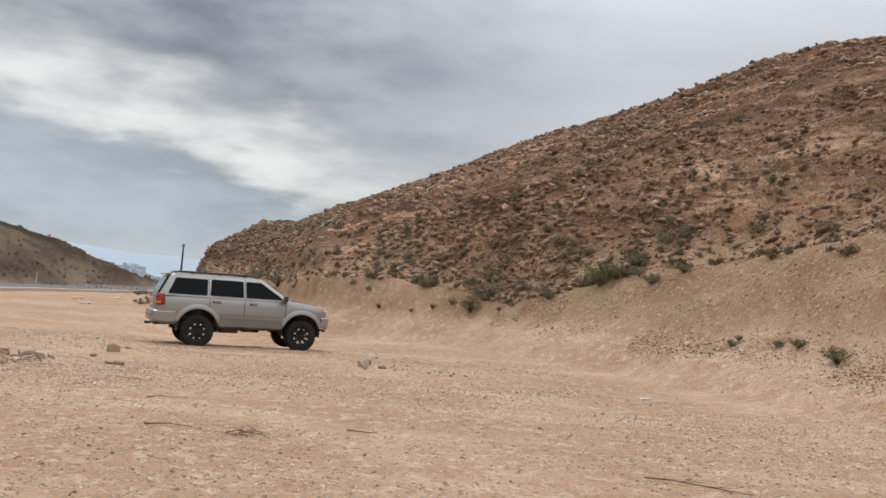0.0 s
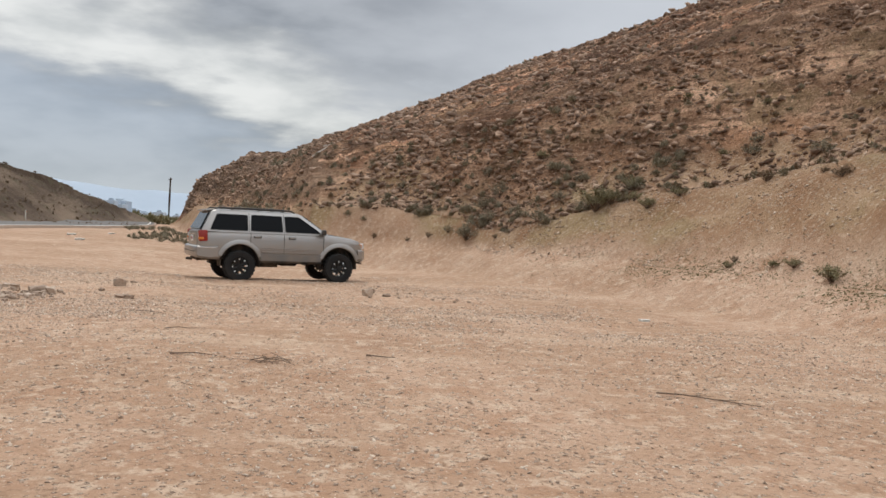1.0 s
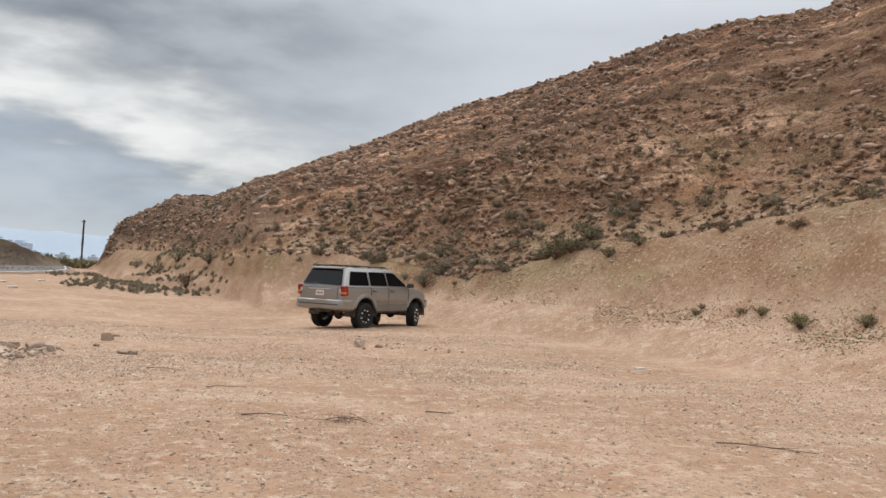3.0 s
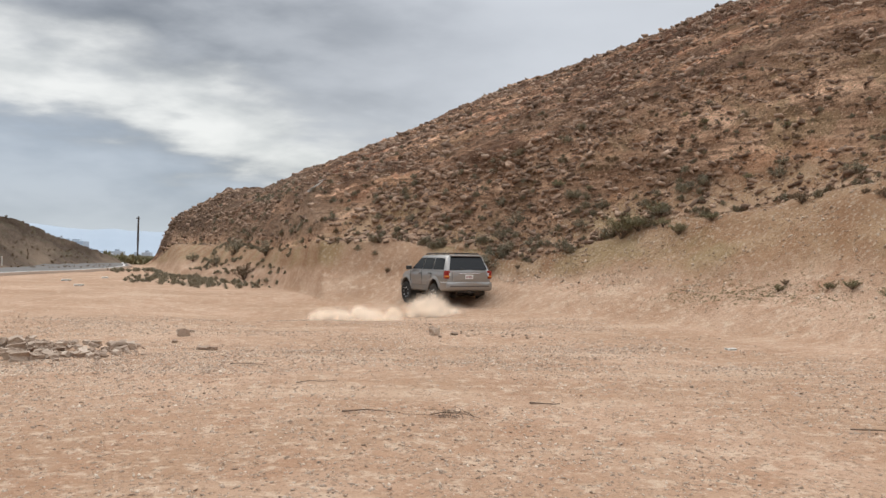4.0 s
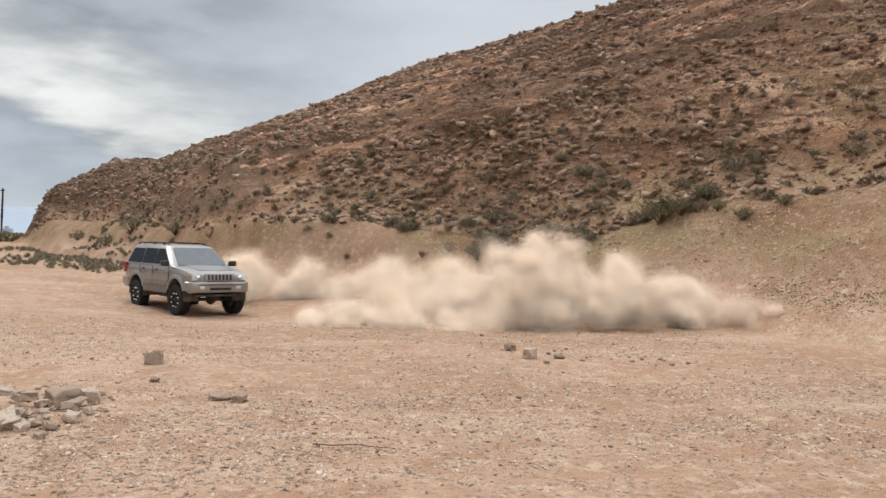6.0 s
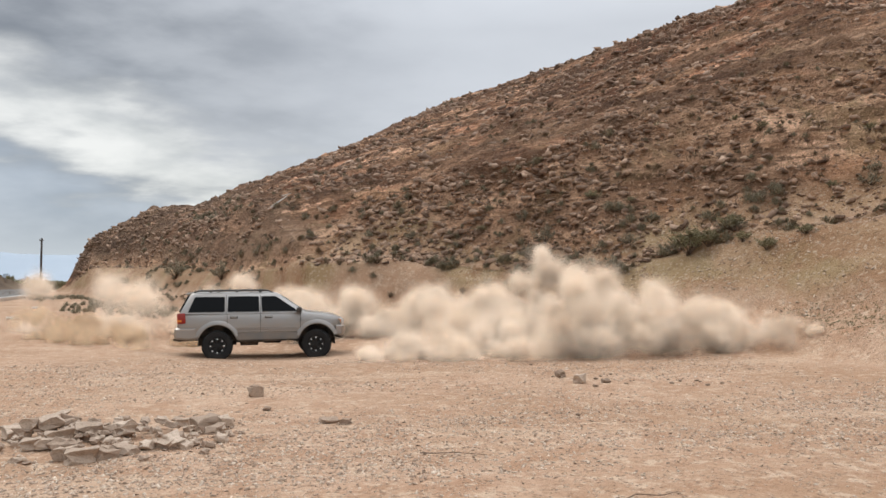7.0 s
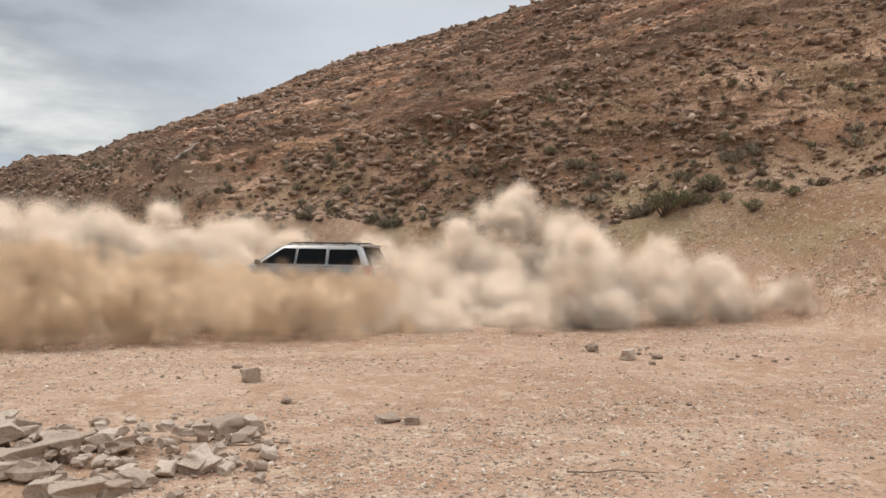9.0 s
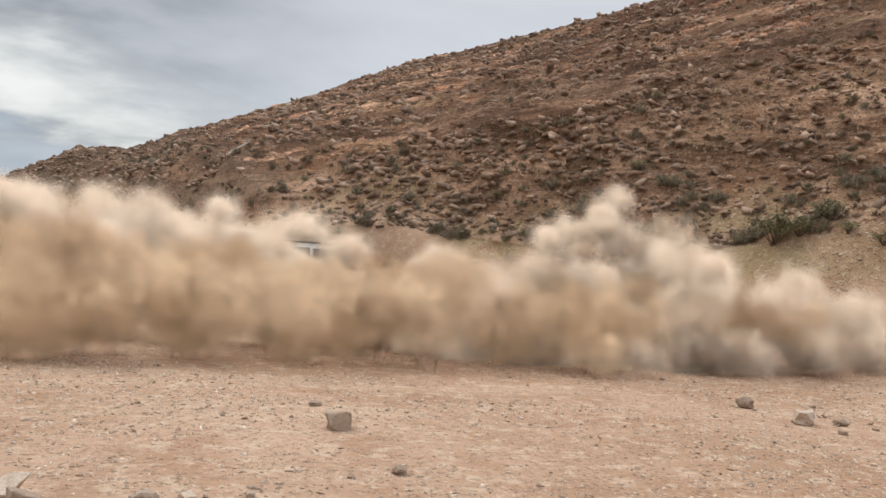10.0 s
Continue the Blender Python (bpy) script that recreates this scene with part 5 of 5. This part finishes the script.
# ---- what moves ----
# seconds, place of the car's middle, heading in degrees
DRIVE = [
    (0.0, -5.40, 22.05, 25),
    (0.5, -5.04, 21.85, 24),
    (1.0, -4.42, 22.25, 26),
    (1.5, -3.50, 22.40, 27),
    (2.0, -2.72, 22.50, 30),
    (2.5, -2.03, 23.45, 42),
    (3.0, -1.20, 25.70, 51),
    (3.2, -0.83, 26.80, 58),
    (3.7, -0.35, 29.60, 93),
    (4.3, -1.32, 31.20, 127),
    (4.5, -1.76, 30.89, 140),
    (5.0, -3.67, 30.33, 185),
    (5.2, -4.80, 30.34, 212),
    (5.5, -6.40, 30.55, 250),
    (5.9, -7.70, 30.30, 292),
    (6.3, -7.87, 29.53, 320),
    (6.5, -7.91, 28.98, 331),
    (7.0, -7.10, 28.40, 364),
    (7.5, -5.72, 28.30, 400),
    (8.0, -4.42, 29.70, 427),
    (8.5, -4.00, 29.75, 462),
    (9.0, -4.26, 30.53, 508),
    (9.5, -4.96, 33.00, 520),
    (10.0, -6.32, 34.20, 532),
]


def at_time(rows, t):
    """The row's numbers at a time, on straight lines."""
    ts = [r[0] for r in rows]
    return [float(np.interp(t, ts, [r[i] for r in rows])) for i in range(1, len(rows[0]))]


# ---- dust thrown up by the wheels ----
def puff_mesh(seed, wisps, material, spread=0.24):
    """A billow of dust about a metre in radius: cupped wisps gathered in lobes, each thinning out to its rim."""
    r = rng(seed)
    lobes = r.normal(0, 0.34, (9, 3)) * (1.1, 1.1, 0.8)
    size = r.uniform(0.10, 0.22, 9)
    pick = r.choice(9, wisps, p=size ** 2 / np.sum(size ** 2))
    off = r.normal(0, 1, (wisps, 3)) * size[pick][:, None]
    c = lobes[pick] + off
    rad = spread * r.uniform(0.55, 1.25, wisps)
    face = r.normal(0, 1, (wisps, 3)) * (0.8, 1.5, 0.2)
    face[:, 1] = -np.abs(face[:, 1])
    face /= np.linalg.norm(face, axis=1)[:, None]
    u = np.cross(face, r.normal(0, 1, (wisps, 3)))
    u /= np.linalg.norm(u, axis=1)[:, None]
    w = np.cross(face, u)
    k = 8
    ang = np.arange(k) * 2 * np.pi / k
    rim = rad[:, None] * r.uniform(0.7, 1.25, (wisps, k))
    ring = c[:, None] + rim[..., None] * (np.cos(ang)[None, :, None] * u[:, None] + np.sin(ang)[None, :, None] * w[:, None]) - (0.25 * rad)[:, None, None] * face[:, None]
    V = np.concatenate([c[:, None], ring], 1).reshape(-1, 3)
    base = (np.arange(wisps) * (k + 1))[:, None]
    j = np.arange(k)
    F = np.stack([base + 0 * j, base + 1 + j, base + 1 + (j + 1) % k], -1).reshape(-1, 3)
    me = bpy.data.meshes.new("puff")
    me.vertices.add(len(V))
    me.vertices.foreach_set("co", V.astype(np.float32).ravel())
    me.loops.add(F.size)
    me.loops.foreach_set("vertex_index", F.ravel().astype(np.int32))
    me.polygons.add(len(F))
    me.polygons.foreach_set("loop_start", np.arange(0, F.size, 3, dtype=np.int32))
    me.polygons.foreach_set("use_smooth", np.ones(len(F), dtype=bool))
    at = me.attributes.new("thick", "FLOAT", "POINT")
    at.data.foreach_set("value", np.tile([1.0] + [0.0] * k, wisps).astype(np.float32))
    me.update(calc_edges=True)
    # normals bent outward and mostly upward, so all wisps take extra sky light
    out = V - 0.6 * np.repeat(lobes[pick], k + 1, 0) + (0, 0, 1.6)
    out /= np.linalg.norm(out, axis=1)[:, None] + 1e-6
    me.normals_split_custom_set_from_vertices([tuple(v) for v in out])
    me.materials.append(material)
    return me


PUFFS = []      # object, its rows of seconds and places


def add_puff(cloud, me, size, born, source, spot, end, turn):
    """A puff that waits in the soil, bursts out at the wheel and drifts to its spot."""
    ob = new("puff", me)
    ob.parent = cloud
    ob["kind"] = "stuff"
    ob.scale = (size, size, size * 0.85)
    below = height(*source) - 1.6 * size
    s, p, e = Vector((*source, below)), Vector(spot), Vector(end)
    rows = [(0.0, s, turn), (born, s, turn), (born + 0.25, s.lerp(p, 0.62), turn + 8), (born + 0.6, s.lerp(p, 0.9), turn + 14), (born + 1.1, p, turn + 20)]
    rows = [r for r in rows if r[0] < 9.9]
    last = rows[-1][0]
    w = (10.0 - last) / 3.5
    rows.append((10.0, rows[-1][1].lerp(e, min(1, w)), turn + 20 + 12 * w))
    PUFFS.append((ob, rows))


def build_dust():
    old = [puff_mesh(700 + k, 84, M["dust"], 0.72) for k in range(4)]
    fresh = [puff_mesh(720 + k, 90, M["fresh_dust"], 0.42) for k in range(3)]
    r = rng(730)

    def cloud(label):
        return tagged(new("dust_cloud"), label, "dust cloud", "dust clouds")

    def fill(c, meshes, n, t0, t1, xs, ys, tops, s0, s1, rise, toward, run=False):
        """n puffs born from t0 to t1 over the stretch xs, ys; tops: x and height of the cloud's upper edge. run: from one end of xs to the other."""
        for k in range(n):
            u = (k + r.uniform(0, 1)) / n
            x = xs[0] + (xs[1] - xs[0]) * (u if run else r.uniform(0, 1)) + r.normal(0, 0.2)
            v = r.uniform(0, 1)
            y = ys[0] + (ys[1] - ys[0]) * v
            top = float(np.interp(x, tops[0], tops[1])) * (0.7 + 0.3 * v)
            s = min(r.uniform(s0, s1), max(0.34, top * 0.8))
            z = min(height(x, y), 0.25) + 0.15 * s + max(0.0, top - 0.75 * s) * r.uniform(0, 1) ** 0.8
            born = t0 + (t1 - t0) * u
            px, py, _ = at_time(DRIVE, born)
            add_puff(c, meshes[k % len(meshes)], s, born, (x * 0.9 + px * 0.1, y * 0.9 + py * 0.1), (x, y, z),
                     (x + r.normal(0, 0.35), y - toward * r.uniform(0.4, 1.0), z + rise * r.uniform(0.2, 1.0) * min(1.0, z)), r.uniform(-40, 40))

    first = cloud("pale tan dust hanging over the first skid")
    edge = ((-6, -3, 0, 1, 2.5, 4.0, 6.0), (1.4, 1.6, 1.9, 2.3, 1.6, 0.9, 0.45))
    fill(first, old, 34, 3.3, 4.05, (-4.6, -0.5), (21.6, 24.0), ((-6, 0), (0.35, 0.5)), 0.45, 0.6, 0.5, 0.2, True)
    fill(first, old, 14, 3.6, 4.1, (-1.8, 0.4), (22.6, 24.6), ((-2, -1, 1), (0.8, 1.15, 0.7)), 0.45, 0.6, 0.6, 0.2, True)
    fill(first, old, 44, 4.3, 5.3, (-0.6, 5.6), (21.0, 23.8), edge, 0.45, 0.75, 0.5, 0.3, True)
    fill(first, old, 18, 4.6, 5.9, (-3.6, 1.5), (20.9, 23.5), ((-6, 2), (0.8, 1.1)), 0.5, 0.75, 0.6, 0.3)
    fill(first, old, 22, 4.6, 5.8, (-2.2, 3.6), (25.2, 28.0), edge, 0.6, 0.9, 1.0, 0.2)
    fill(first, old, 26, 4.9, 6.2, (-6.8, -0.8), (31.6, 33.2), ((-7, 0), (1.7, 1.8)), 0.6, 0.9, 0.9, 0.1)
    fill(first, old, 22, 5.4, 7.6, (-0.9, 2.2), (25.0, 27.0), ((-0.6, 0.5, 2.2), (2.3, 3.1, 2.3)), 0.5, 0.75, 1.5, 0.2)
    fill(first, old, 12, 5.8, 7.8, (0.0, 0.7), (25.8, 26.6), ((0, 1), (3.3, 3.5)), 0.36, 0.5, 1.2, 0.1)
    second = cloud("pale tan dust hanging over the second skid")
    fill(second, old, 60, 6.3, 7.9, (-15.5, -5.5), (32.0, 34.5), ((-16, -11, -6), (3.3, 3.0, 2.1)), 0.7, 1.05, 1.3, 0.2)
    third = cloud("thick brown dust rolling behind the spinning wheels")
    fill(third, fresh, 24, 6.1, 7.3, (-14.5, -9.6), (29.4, 31.4), ((-15, -9), (1.5, 0.9)), 0.5, 0.75, 0.9, 0.6)
    fill(third, fresh, 64, 7.1, 8.35, (-11.5, -4.2), (23.2, 25.8), ((-12, -8, -4), (2.0, 1.9, 1.5)), 0.55, 0.85, 0.7, 1.0, True)
    fill(third, fresh, 60, 8.1, 9.2, (-10.5, 1.5), (20.2, 23.6), ((-10, -6, -3, 0), (2.3, 1.9, 2.0, 2.2)), 0.6, 0.9, 0.6, 0.8, True)


bpy.context.scene.cycles.transparent_max_bounces = 96
build_dust()


def motions():
    rows = []
    for t, x, y, h in DRIVE:
        rows.append((t, pose(x, y, height(x, y) - 0.005, 0, 0, h)))
    walk(CAR, rows)
    # wheels: rolling, and spinning faster while the car slides
    for wheel, (wx, wy) in zip(CAR_WHEELS, WHEELS):
        turn, spin = 0.0, []
        for k in range(101):
            t = k / 10
            speed = float(np.interp(t, (0, 2.4, 3.0, 4.0, 5.2, 6.4, 7.4, 10), (2.5, 3.5, 8.0, 13.0, 11.0, 8.0, 13.0, 13.5)))
            steer = float(np.interp(t, (0, 1.8, 2.3, 3.2, 4.3, 5.0, 6.4, 7.0, 7.5, 10), (0, 4, 22, 20, 0, -6, 8, -12, 24, 10))) if wx > 0 else 0.0
            spin.append((t, Matrix.Translation((wx, wy, 0.405)) @ pose(0, 0, 0, 0, 0, steer) @ pose(0, 0, 0, 0, math.degrees(turn), 0)))
            turn += speed * 0.1
        walk(wheel, spin)
    for ob, rows in PUFFS:
        walk(ob, [(t, Matrix.Translation(p) @ pose(0, 0, 0, 0, 0, a)) for t, p, a in rows])


motions()
